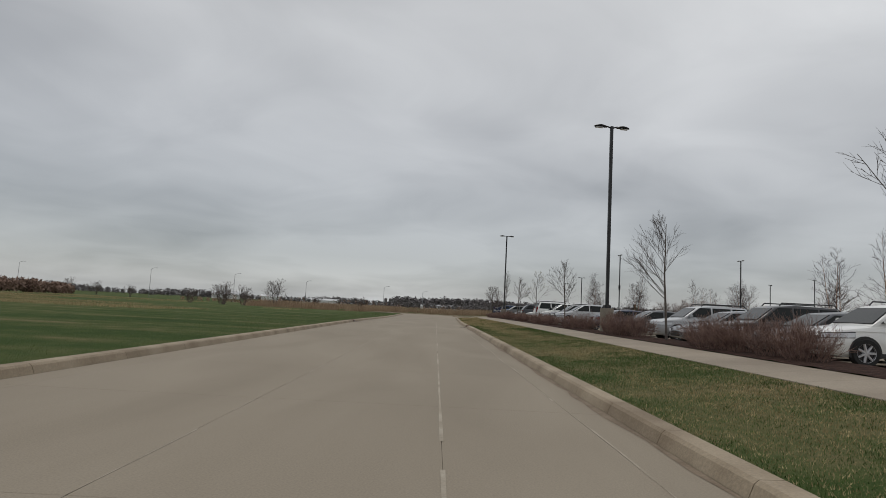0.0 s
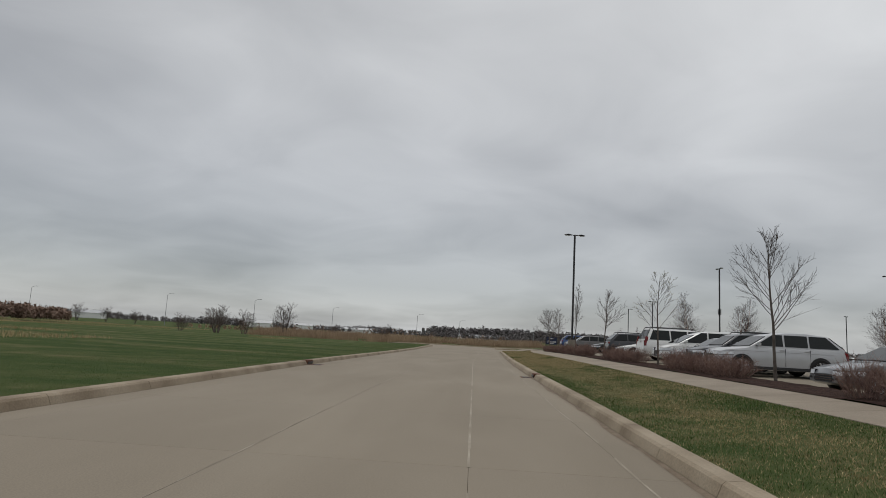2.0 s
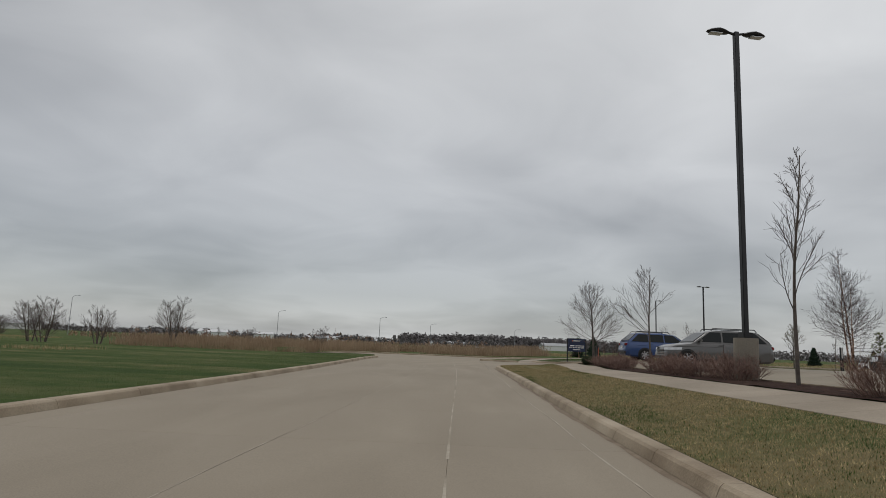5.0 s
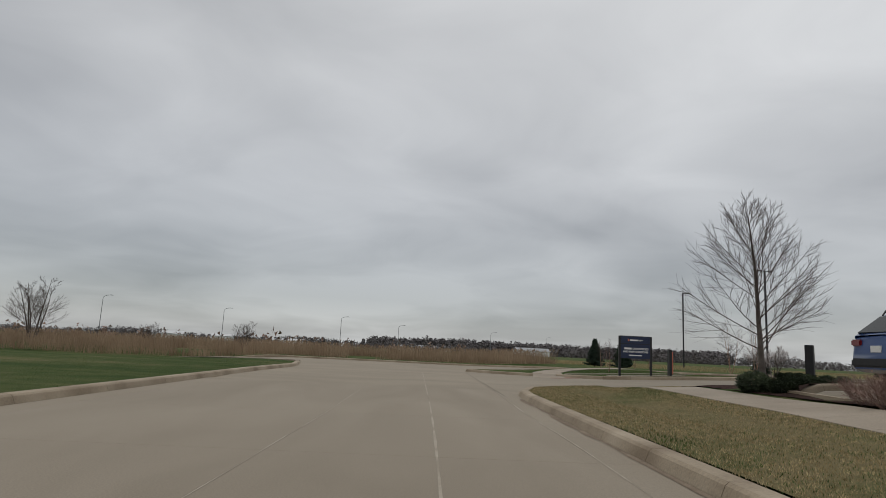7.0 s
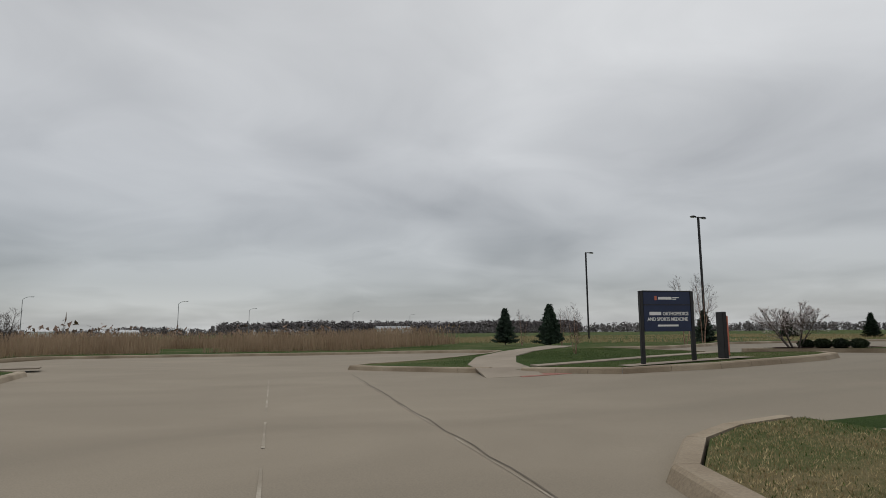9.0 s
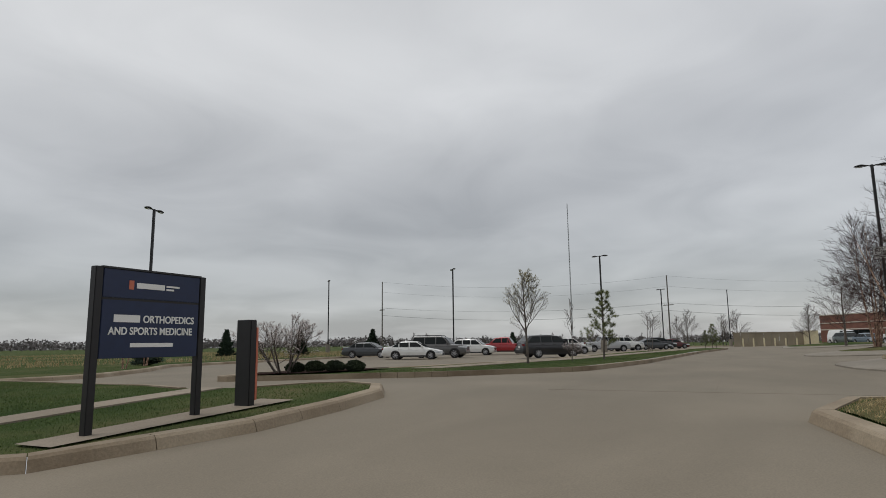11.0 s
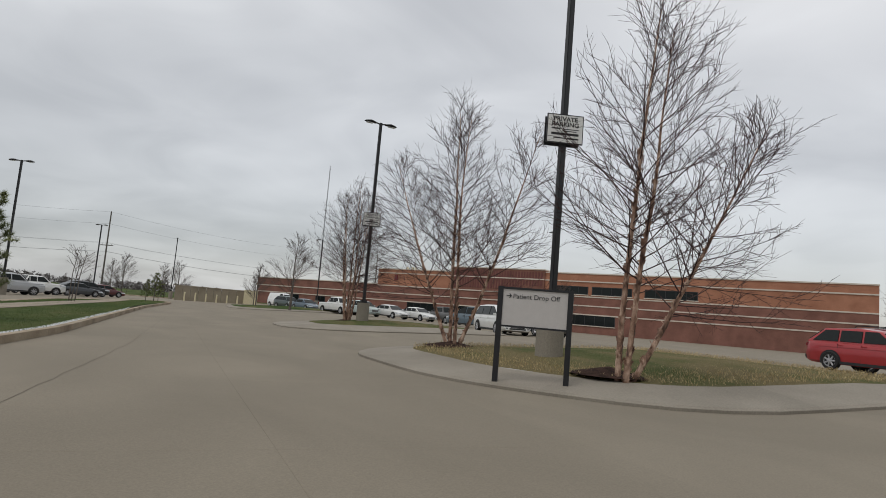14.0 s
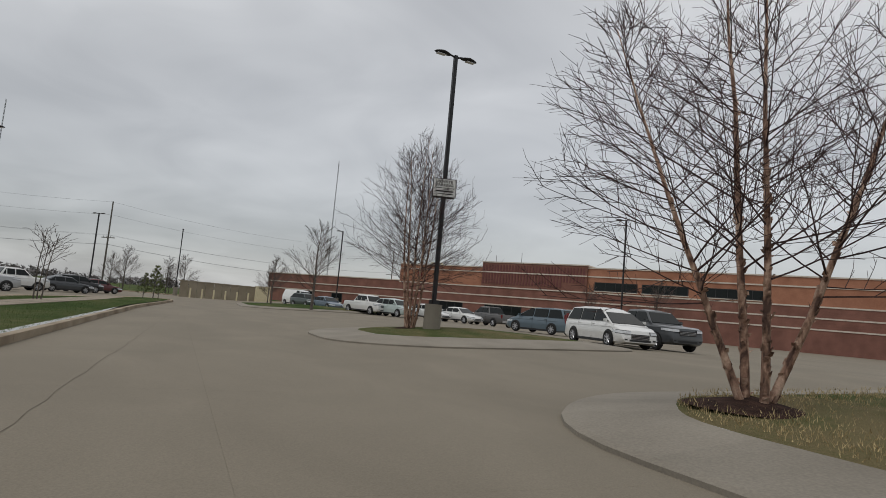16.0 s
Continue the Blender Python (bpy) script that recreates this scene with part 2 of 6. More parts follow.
def grass_material(name, bare):
    """Turf: green and straw in patches, with fine mottling."""
    m = bpy.data.materials.new(name)
    m.use_nodes = True
    nt = m.node_tree
    b = nt.nodes["Principled BSDF"]
    geo = nt.nodes.new("ShaderNodeNewGeometry")
    outs = []
    for sc, det in ((0.16, 4), (0.9, 5), (14.0, 4), (70.0, 2)):
        n = nt.nodes.new("ShaderNodeTexNoise")
        n.inputs["Scale"].default_value = sc
        n.inputs["Detail"].default_value = det
        if sc < 0.5:
            mp = nt.nodes.new("ShaderNodeMapping")
            mp.inputs["Scale"].default_value = (0.5, 1.7, 1.0)
            nt.links.new(geo.outputs["Position"], mp.inputs[0])
            nt.links.new(mp.outputs[0], n.inputs["Vector"])
        else:
            nt.links.new(geo.outputs["Position"], n.inputs["Vector"])
        outs.append(n.outputs["Fac"])
    s1 = nt.nodes.new("ShaderNodeMath")
    s1.operation = "MULTIPLY_ADD"
    nt.links.new(outs[1], s1.inputs[0])
    s1.inputs[1].default_value = 0.5
    nt.links.new(outs[0], s1.inputs[2])
    s2 = nt.nodes.new("ShaderNodeMath")
    s2.operation = "MULTIPLY_ADD"
    nt.links.new(outs[2], s2.inputs[0])
    s2.inputs[1].default_value = 0.28
    nt.links.new(s1.outputs[0], s2.inputs[2])
    s3 = nt.nodes.new("ShaderNodeMath")
    s3.operation = "DIVIDE"
    nt.links.new(s2.outputs[0], s3.inputs[0])
    s3.inputs[1].default_value = 1.78
    s2 = nt.nodes.new("ShaderNodeMath")
    s2.operation = "MULTIPLY_ADD"
    nt.links.new(s3.outputs[0], s2.inputs[0])
    s2.inputs[1].default_value, s2.inputs[2].default_value = 1.35, -0.175
    col = ramp(nt, s2.outputs[0], [(0.30 + bare * 0.7, (0.028, 0.050, 0.013)), (0.52 + bare, (0.046, 0.074, 0.019)), (0.64 + bare, (0.080, 0.096, 0.034)), (0.80 + bare, (0.170, 0.140, 0.072))])
    hsv = nt.nodes.new("ShaderNodeHueSaturation")
    mr = nt.nodes.new("ShaderNodeMapRange")
    mr.inputs["From Min"].default_value, mr.inputs["From Max"].default_value = 0.3, 0.7
    mr.inputs["To Min"].default_value, mr.inputs["To Max"].default_value = 0.7, 1.25
    nt.links.new(outs[3], mr.inputs["Value"])
    nt.links.new(mr.outputs[0], hsv.inputs["Value"])
    nt.links.new(col, hsv.inputs["Color"])
    nt.links.new(hsv.outputs[0], b.inputs["Base Color"])
    b.inputs["Roughness"].default_value = 1.0
    b.inputs["Specular IOR Level"].default_value = 0.1
    bp = nt.nodes.new("ShaderNodeBump")
    bp.inputs["Strength"].default_value = 0.7
    bp.inputs["Distance"].default_value = 0.05
    nt.links.new(outs[3], bp.inputs["Height"])
    nt.links.new(bp.outputs[0], b.inputs["Normal"])
    return m


M_GRASS = grass_material("meadow_turf", -0.075)
M_VERGE = grass_material("patchy_turf", -0.15)
M_ISLE = grass_material("straw_turf", -0.27)

# ---- shape helpers ----


def smooth(a, b, v):
    u = min(1.0, max(0.0, (v - a) / (b - a)))
    return u * u * (3 - 2 * u)


def level(x, y):
    """Height of the paved surface."""
    r = -0.2 * smooth(40, 88, y)
    q = 0.45 - 0.17 * smooth(70, 105, y)
    w = smooth(92, 106, y)
    s = smooth(11.5, 18, x) * (1 - w) + smooth(13, 28, x) * w
    z = r * (1 - s) + q * s
    z += 0.38 * smooth(30, 46, x) * (1 - smooth(98, 114, y)) * smooth(80, 96, y) * 1.0
    z += (0.25 + 0.15 * smooth(70, 92, y)) * smooth(18.6, 20, x) * smooth(45, 62, y) * (1 - smooth(103, 110, y)) * (1 - smooth(30, 46, x))
    z += 0.24 * smooth(14.5, 17.5, x) * (1 - smooth(24, 28, x)) * smooth(94, 102, y) * (1 - smooth(109, 113, y))
    z -= 0.9 * smooth(126, 137, y) * (1 - smooth(149, 158, y)) * (1 - smooth(-12, -3, x))
    z -= 0.15 * smooth(124, 134, y) * smooth(20, 30, x)
    return z


def part(name, bm, mat, parent=None, label="", smoothed=False):
    me = bpy.data.meshes.new(name)
    bm.to_mesh(me)
    bm.free()
    me.materials.append(mat)
    if smoothed:
        for p in me.polygons:
            p.use_smooth = True
        me.set_sharp_from_angle(angle=radians(34))
    ob = new(name, me)
    if parent is not None:
        ob.parent = parent
    if label:
        ob["label"] = label
    return ob


def raw(name, verts, faces, mat, parent=None, label=""):
    me = bpy.data.meshes.new(name)
    me.from_pydata(verts, [], faces)
    me.materials.append(mat)
    me.update()
    ob = new(name, me)
    if parent is not None:
        ob.parent = parent
    if label:
        ob["label"] = label
    return ob


def thing(name, x, y, z, rz=0.0, label="", category="", group="", kind=""):
    e = new(name)
    e.matrix_world = pose(x, y, z, 0, 0, rz)
    return tagged(e, label, category, group, kind)


def box(bm, x0, x1, y0, y1, z0, z1, bevel=0.0):
    r = bmesh.ops.create_cube(bm, size=1.0)
    vs = r["verts"]
    for v in vs:
        v.co = Vector(((x0 + x1) / 2 + v.co.x * (x1 - x0), (y0 + y1) / 2 + v.co.y * (y1 - y0), (z0 + z1) / 2 + v.co.z * (z1 - z0)))
    if bevel:
        es = list({e for v in vs for e in v.link_edges})
        bmesh.ops.bevel(bm, geom=es, offset=bevel, segments=2, affect="EDGES")
    return bm


def nbox(x0, x1, y0, y1, z0, z1, bevel=0.0):
    return box(bmesh.new(), x0, x1, y0, y1, z0, z1, bevel)


def rod(bm, a, b, r0, r1=None, n=8, caps=True):
    """A tapered rod from a to b."""
    a, b = Vector(a), Vector(b)
    d = b - a
    res = bmesh.ops.create_cone(bm, cap_ends=caps, segments=n, radius1=r0, radius2=r0 if r1 is None else r1, depth=d.length)
    q = d.to_track_quat("Z", "Y").to_matrix().to_4x4()
    bmesh.ops.transform(bm, matrix=Matrix.Translation((a + b) / 2) @ q, verts=res["verts"])
    return bm


def nrod(a, b, r0, r1=None, n=8):
    return rod(bmesh.new(), a, b, r0, r1, n)


def inside(p, poly):
    x, y = p
    c = False
    for (x0, y0), (x1, y1) in zip(poly, poly[1:] + poly[:1]):
        if (y0 > y) != (y1 > y) and x < (x1 - x0) * (y - y0) / (y1 - y0) + x0:
            c = not c
    return c


def rounded(poly, radius, n=5):
    """A closed outline with its corners rounded off."""
    out = []
    m = len(poly)
    for i in range(m):
        p, a, b = Vector(poly[i]), Vector(poly[i - 1]), Vector(poly[(i + 1) % m])
        r = radius[i] if isinstance(radius, (list, tuple)) else radius
        r = min(r, (a - p).length * 0.48, (b - p).length * 0.48)
        if r < 0.05:
            out.append((p.x, p.y))
            continue
        s, e = p + (a - p).normalized() * r, p + (b - p).normalized() * r
        for k in range(n + 1):
            t = k / n
            q = s * (1 - t) ** 2 + p * 2 * t * (1 - t) + e * t * t
            out.append((q.x, q.y))
    return out


def dense(poly, step, closed=True):
    out = []
    pts = list(poly) + ([poly[0]] if closed else [])
    for a, b in zip(pts, pts[1:]):
        n = max(1, int(math.hypot(b[0] - a[0], b[1] - a[1]) / step))
        out += [(a[0] + (b[0] - a[0]) * k / n, a[1] + (b[1] - a[1]) * k / n) for k in range(n)]
    if not closed:
        out.append(pts[-1])
    return out


def offset_line(pts, d, closed=False):
    """The line moved d to its left."""
    out = []
    n = len(pts)
    for i, p in enumerate(pts):
        a = pts[i - 1] if (i or closed) else p
        b = pts[(i + 1) % n] if (i < n - 1 or closed) else p
        v = Vector((b[0] - a[0], b[1] - a[1]))
        if v.length < 1e-6:
            v = Vector((1, 0))
        v.normalize()
        out.append((p[0] - v.y * d, p[1] + v.x * d))
    return out
# ---- ground, roads and kerbs ----
EAST = 150.0
# main road: right and left edges at the kerb face
ROAD_R = [(11.85, -40), (11.85, 55), (12.05, 70), (12.5, 92), (12.8, 108), (12.95, 109.8)]
ROAD_L = [(2.95, -40), (2.95, 42), (2.75, 62), (2.72, 80), (2.95, 98), (2.75, 118), (3.0, 126), (2.2, 131.5), (-1.5, 134.6), (-8, 135.5), (-90, 136.0)]
PAVED = [
    ROAD_R[0],
    *ROAD_R[1:],
    (13.6, 112.2), (14.6, 113.4), (15.6, 114.0), (16.7, 114.2), (18.55, 113.7), (20.2, 113.9), (24.6, 115.0), (26.3, 114.4), (26.9, 112.6),
    (26.7, 108.4), (25.6, 106.6), (23.5, 106.1), (20.2, 106.0), (19.2, 105.4), (18.95, 103.0),
    (18.95, -40), (EAST, -40),
    (EAST, 150), (70, 150), (54, 148), (42.5, 146.5), (37, 141.8), (32.3, 138.7), (27.6, 137.8), (27.3, 134), (26.4, 129), (25.6, 126.9), (25.9, 125.5), (27.2, 124.9), (27.8, 124.0), (27.2, 122.8), (25.9, 122.05), (24.0, 121.75), (22.0, 121.75), (19.4, 122.5),
    (18.2, 124.2), (16.0, 126.9), (14.0, 129.4), (12.9, 130.8), (13.6, 132.0), (17.0, 133.6), (20.0, 135.6), (21.2, 137.4), (20.6, 140.0), (17.5, 144.8), (13.0, 147.4),
    (6.0, 148.1), (-90, 148.3),
    *ROAD_L[::-1],
]
STRIP = rounded([(30.6, 131.2), (32.4, 124.8), (37.4, 120.9), (46, 119.9), (76, 118.9), (98, 117.2), (103.5, 117.2), (103.0, 119.6), (78, 124.4), (46, 125.0), (37.2, 128.4), (34.6, 132.2)], [1.2, 1, 1, 1, 1, 1.5, 1.2, 1.2, 1, 1, 1, 1.2], 4)
ISLE_A = rounded([(34.2, 99), (34.8, 109.2), (38.6, 112.3), (44.6, 112.5), (47.2, 110.0), (47.4, 99)], [2.5, 2.5, 2, 2, 1.5, 2.5], 5)
ISLE_B = rounded([(57.6, 99), (56.8, 109.2), (58.0, 112.0), (63.0, 112.0), (66.8, 109.4), (68.4, 100)], [2.5, 1.5, 2, 2, 1.5, 2.5], 5)
ISLE_C = rounded([(96, 97), (97, 108.5), (101, 110.8), (116, 110.2), (117, 97)], [3, 3, 3, 3, 3], 5)
HOLES = [STRIP, ISLE_A, ISLE_B, ISLE_C]


def cdt(lines, extra):
    """Triangles over closed outlines and loose points."""
    from mathutils.geometry import delaunay_2d_cdt
    vs, es = [], []
    for ln in lines:
        b = len(vs)
        vs += [Vector(p) for p in ln]
        es += [(b + i, b + (i + 1) % len(ln)) for i in range(len(ln))]
    vs += [Vector(p) for p in extra]
    r = delaunay_2d_cdt(vs, es, [], 0, 1e-4)
    return [(v.x, v.y) for v in r[0]], r[2]


paved_line = dense(PAVED, 4.0)
hole_lines = [dense(h, 2.0) for h in HOLES]
FAR = 3800.0
grid = [(x, y) for x in range(-60, 150, 6) for y in range(-36, 150, 6)]
grid += [(14.8 + 0.5 * i, 122.3 + 0.5 * j) for i in range(11) for j in range(11)]
grid += [(12.2 + 1.5 * i, 96.3 + 1.5 * j) for i in range(24) for j in range(19)]
grid += [(FAR * math.cos(a) * k, 60 + FAR * math.sin(a) * k) for k in (0.07, 0.12, 0.22, 0.4, 0.7) for a in [math.tau * i / 40 for i in range(40)]]
outer = [(FAR * math.cos(math.tau * i / 48), 60 + FAR * math.sin(math.tau * i / 48)) for i in range(48)]
signed = sum(a[0] * b[1] - b[0] * a[1] for a, b in zip(PAVED, PAVED[1:] + PAVED[:1]))
lawn_edge = offset_line(paved_line, -0.16 if signed > 0 else 0.16, True)
signed = sum(a[0] * b[1] - b[0] * a[1] for a, b in zip(STRIP, STRIP[1:] + STRIP[:1]))
strip_edge = offset_line(hole_lines[0], 0.16 if signed > 0 else -0.16, True)
cv, cf = cdt([outer, paved_line, lawn_edge, strip_edge] + hole_lines, grid)


def sheet(name, test, mat, lift):
    used, verts, faces = {}, [], []
    for f in cf:
        c = (sum(cv[i][0] for i in f) / 3, sum(cv[i][1] for i in f) / 3)
        if not test(c):
            continue
        ff = []
        for i in f:
            if i not in used:
                used[i] = len(verts)
                x, y = cv[i]
                verts.append((x, y, level(x, y) + lift(x, y)))
            ff.append(used[i])
        faces.append(ff)
    return raw(name, verts, faces, mat)


def is_paved(c):
    return inside(c, PAVED) and not any(inside(c, h) for h in HOLES)




def turf_lift(x, y):
    """Turf height over the paving, dipping at the kerb ramp."""
    if 11.9 < x < 17 and y < 114.3 or 11.9 < x < 18.9 and y < 102:
        return 0.04
    return 0.14 - 0.20 * max(0.0, 1 - math.hypot(x - 17.2, y - 124.5) / 2.0)


ground = sheet("ground", lambda c: not inside(c, lawn_edge), M_GRASS, turf_lift)
tagged(ground, "mown green lawn and meadow with straw patches", "ground", kind="structure")
strip_lawn = sheet("ground_strip", lambda c: inside(c, strip_edge), M_GRASS, lambda x, y: 0.14)
tagged(strip_lawn, "narrow green lawn strip between drive and car park", "ground", kind="structure")
pavement = sheet("pavement", is_paved, M_DRIVE, lambda x, y: -0.05 if x < 12.6 and y < 110.5 else -0.003)
tagged(pavement, "pale tan concrete driveway and car park", "pavement", kind="structure")


def kerb_piece(parent, a, b, c, d, width, height, name="kerb_stone"):
    """One length of kerb: face a-b on the road, back c-d on the lawn."""
    vs, za, zb = [], level(*a), level(*b)
    for (p, q, z) in ((a, c, za), (b, d, zb)):
        f = [(0.0, -0.1), (0.0, 0.0), (0.17, height - 0.04), (0.30, height - 0.006), (1.0, height), (1.0, -0.1)]
        vs += [(p[0] + (q[0] - p[0]) * u, p[1] + (q[1] - p[1]) * u, z + h) for u, h in f]
    n = 6
    fs = [(i, i + 1, n + i + 1, n + i) for i in range(n - 1)] + [tuple(range(n - 1, -1, -1)), tuple(range(n, 2 * n))]
    return raw(name, vs, fs, M_KERB, parent)


def kerb_run(label, line, closed=False, width=0.30, height=0.165, side=1, step=3.0, gap=None):
    base = tagged(new("kerb"), label, "kerb", kind="structure")
    pts = dense(line, step, closed)
    back = offset_line(pts, width * side, closed)
    n = len(pts)
    for i in range(n if closed else n - 1):
        j = (i + 1) % n
        a, b, c, d = Vector(pts[i]), Vector(pts[j]), Vector(back[i]), Vector(back[j])
        if gap and gap((a + b) / 2):
            continue
        g = min(0.006 / max((b - a).length, 0.01), 0.2)
        kerb_piece(base, tuple(a.lerp(b, g)), tuple(b.lerp(a, g)), tuple(c.lerp(d, g)), tuple(d.lerp(c, g)), width, height)
    return base


kerb_run("tan concrete kerb along the road and sidewalk verge", ROAD_R + PAVED[len(ROAD_R):len(ROAD_R) + 16], side=-1, step=2.0, gap=lambda c: 16.72 < c.x < 18.5 and c.y > 112)
kerb_run("tan concrete kerb along the lawn", ROAD_L, side=1)
i0, i1 = PAVED.index((70, 150)), PAVED.index((-90, 148.3))
kerb_run("tan concrete kerb round the sign lawn and cross street", PAVED[i0:i1 + 1], side=-1, step=1.0, gap=lambda c: math.hypot(c.x - 17.15, c.y - 125.45) < 0.95 or math.hypot(c.x - 25.75, c.y - 126.2) < 0.6)
kerb_run("tan concrete kerb round the far car park edge", [(18.95, -40), (EAST, -40), (EAST, 150), (70, 150)], side=-1, step=9.0)
kerb_run("tan concrete kerb round the lawn strip", STRIP, True, side=-1, step=2.5)


def island(label, outline, band, rise, mat):
    """A raised traffic island: sloping concrete band round a low mound of turf."""
    e = tagged(new("traffic_island"), label, "island", kind="structure")
    pts = dense(outline, 1.8)
    area = sum(a[0] * b[1] - b[0] * a[1] for a, b in zip(pts, pts[1:] + pts[:1]))
    side = 1 if area > 0 else -1
    inner = offset_line(pts, band * side, True)
    n = len(pts)
    for i in range(n):
        a, b, c, d = pts[i], pts[(i + 1) % n], inner[i], inner[(i + 1) % n]
        if math.hypot(b[0] - a[0], b[1] - a[1]) < 0.02:
            continue
        za, zb = level(*a), level(*b)
        vs = [(*a, za - 0.1), (*b, zb - 0.1), (*a, za + 0.05), (*b, zb + 0.05), (a[0] * 0.93 + c[0] * 0.07, a[1] * 0.93 + c[1] * 0.07, za + 0.085), (b[0] * 0.93 + d[0] * 0.07, b[1] * 0.93 + d[1] * 0.07, zb + 0.085), (*c, level(*c) + rise), (*d, level(*d) + rise)]
        fs = [(0, 1, 3, 2), (2, 3, 5, 4), (4, 5, 7, 6)]
        raw("apron_slab", vs, fs if side > 0 else [f[::-1] for f in fs], M_APRON, e)
    cx, cy = sum(p[0] for p in inner) / n, sum(p[1] for p in inner) / n
    rings = [1.0, 0.93, 0.8, 0.6, 0.35, 0.12]
    vs, fs = [], []
    for k, r in enumerate(rings):
        for p in inner:
            x, y = cx + (p[0] - cx) * r, cy + (p[1] - cy) * r
            vs.append((x, y, level(x, y) + rise - 0.002 + 0.30 * (1 - r) ** 0.8 * 0.8 + 0.02 * noise.noise(Vector((x, y, 0)))))
    for k in range(len(rings) - 1):
        for i in range(n):
            j = (i + 1) % n
            fs.append((k * n + i, k * n + j, (k + 1) * n + j, (k + 1) * n + i))
    fs.append(tuple((len(rings) - 1) * n + i for i in range(n)))
    if side < 0:
        fs = [f[::-1] for f in fs]
    raw("turf", vs, fs, mat, e, "low mound of straw-coloured turf")
    return e


island("raised concrete-edged island with straw-coloured turf", ISLE_A, 1.5, 0.24, M_ISLE)
island("raised concrete-edged island with patchy green turf", ISLE_B, 1.9, 0.24, M_VERGE)
island("concrete-edged island with turf by the clinic", ISLE_C, 0.6, 0.2, M_GRASS)


def slab(parent, name, corners, thick, lift, mat, inset=0.004, cham=0.008):
    """One concrete slab with a small chamfer, open joints round it."""
    cx, cy = sum(c[0] for c in corners) / 4, sum(c[1] for c in corners) / 4

    def pull(c, d):
        v = Vector((cx - c[0], cy - c[1]))
        k = d * 1.4 / max(v.length, 0.1)
        return c[0] + v.x * k, c[1] + v.y * k
    up = lift if callable(lift) else lambda x, y: lift
    o = [pull(c, inset) for c in corners]
    i = [pull(c, inset + cham) for c in corners]
    vs = [(*p, level(*p) + up(*p) - thick) for p in o] + [(*p, level(*p) + up(*p) - cham * 0.6) for p in o] + [(*p, level(*p) + up(*p)) for p in i]
    fs = [(k, (k + 1) % 4, 4 + (k + 1) % 4, 4 + k) for k in range(4)] + [(4 + k, 4 + (k + 1) % 4, 8 + (k + 1) % 4, 8 + k) for k in range(4)] + [(8, 9, 10, 11)]
    return raw(name, vs, fs, mat, parent)


def lerp_line(line, y):
    for a, b in zip(line, line[1:]):
        if a[1] <= y <= b[1]:
            return a[0] + (b[0] - a[0]) * (y - a[1]) / (b[1] - a[1])
    return line[-1][0]


road = tagged(new("road"), "pale tan concrete road of jointed slabs", "road", kind="structure")
rows_y = [-31 + 4.6 * k for k in range(32)]


def centre_joint(y):
    return 9.45 + 0.65 * smooth(62, 106, y)


def lane_joint(y):
    return 6.9 + 1.2 * smooth(60, 106, y)


for y0, y1 in zip(rows_y, rows_y[1:]):
    cols = []
    for y in (y0, y1):
        l, r = lerp_line(ROAD_L[:6], y) + 0.02, lerp_line(ROAD_R, y) - 0.02
        cols.append([l, l + 0.55, lane_joint(y), centre_joint(y), r - 0.55, r])
    for k in range(5):
        slab(road, "road_slab", [(cols[0][k], y0), (cols[0][k + 1], y0), (cols[1][k + 1], y1), (cols[1][k], y1)], 0.08, 0.0, M_ROAD, 0.002, 0.004)
drive = tagged(new("driveway"), "pale tan concrete driveway of jointed slabs", "driveway", kind="structure")
for k in range(20):
    for j in range(2):
        x0, y0 = 28.5 + 4.6 * k, 112.9 + 3.3 * j
        slab(drive, "drive_slab", [(x0, y0), (x0 + 4.6, y0), (x0 + 4.6, y0 + 3.3), (x0, y0 + 3.3)], 0.03, 0.0, M_DRIVE, 0.001, 0.002)
line_m = tagged(new("road_line"), "thin pale crack filler in the road joints", "road marking", kind="structure")


def filler(points, width, seed):
    """A ragged pale bead of filler along a joint."""
    rg = random.Random(seed)
    for (x0, y0), (x1, y1) in zip(points, points[1:]):
        if rg.random() < 0.12:
            continue
        w0, w1 = width * rg.uniform(0.5, 1.2), width * rg.uniform(0.5, 1.2)
        raw("joint_filler", [(x0 - w0, y0, level(x0, y0) + 0.003), (x0 + w0, y0, level(x0, y0) + 0.003), (x1 + w1, y1, level(x1, y1) + 0.003), (x1 - w1, y1, level(x1, y1) + 0.003)], [(0, 1, 2, 3)], M_JOINT, line_m)


half_y = [-31 + 1.15 * k for k in range(138)]
filler([(centre_joint(y), y) for y in half_y], 0.019, 1)
filler([(lane_joint(y) + 0.01 * math.sin(y), y) for y in half_y if y < 112], 0.008, 2)
filler([(lerp_line(ROAD_R, y) - 0.57 + 0.02 * math.sin(y * 0.9), y) for y in half_y if y < 108], 0.014, 4)
filler([(12.36 + 0.018 * (y - 109), y) for y in half_y if 107 < y < 128.5], 0.012, 5)


def crack(points, width, seed):
    """A thin dark wandering crack or open joint."""
    rg = random.Random(seed)
    pts = [(x + rg.uniform(-0.03, 0.03), y + rg.uniform(-0.03, 0.03)) for x, y in dense(points, 0.6, False)]
    l, r = offset_line(pts, width), offset_line(pts, -width)
    vs = [(x, y, level(x, y) + 0.004) for x, y in l + r]
    n = len(pts)
    raw("crack", vs, [(k + n, k + n + 1, k + 1, k) for k in range(n - 1)], M_CRACK, line_m)


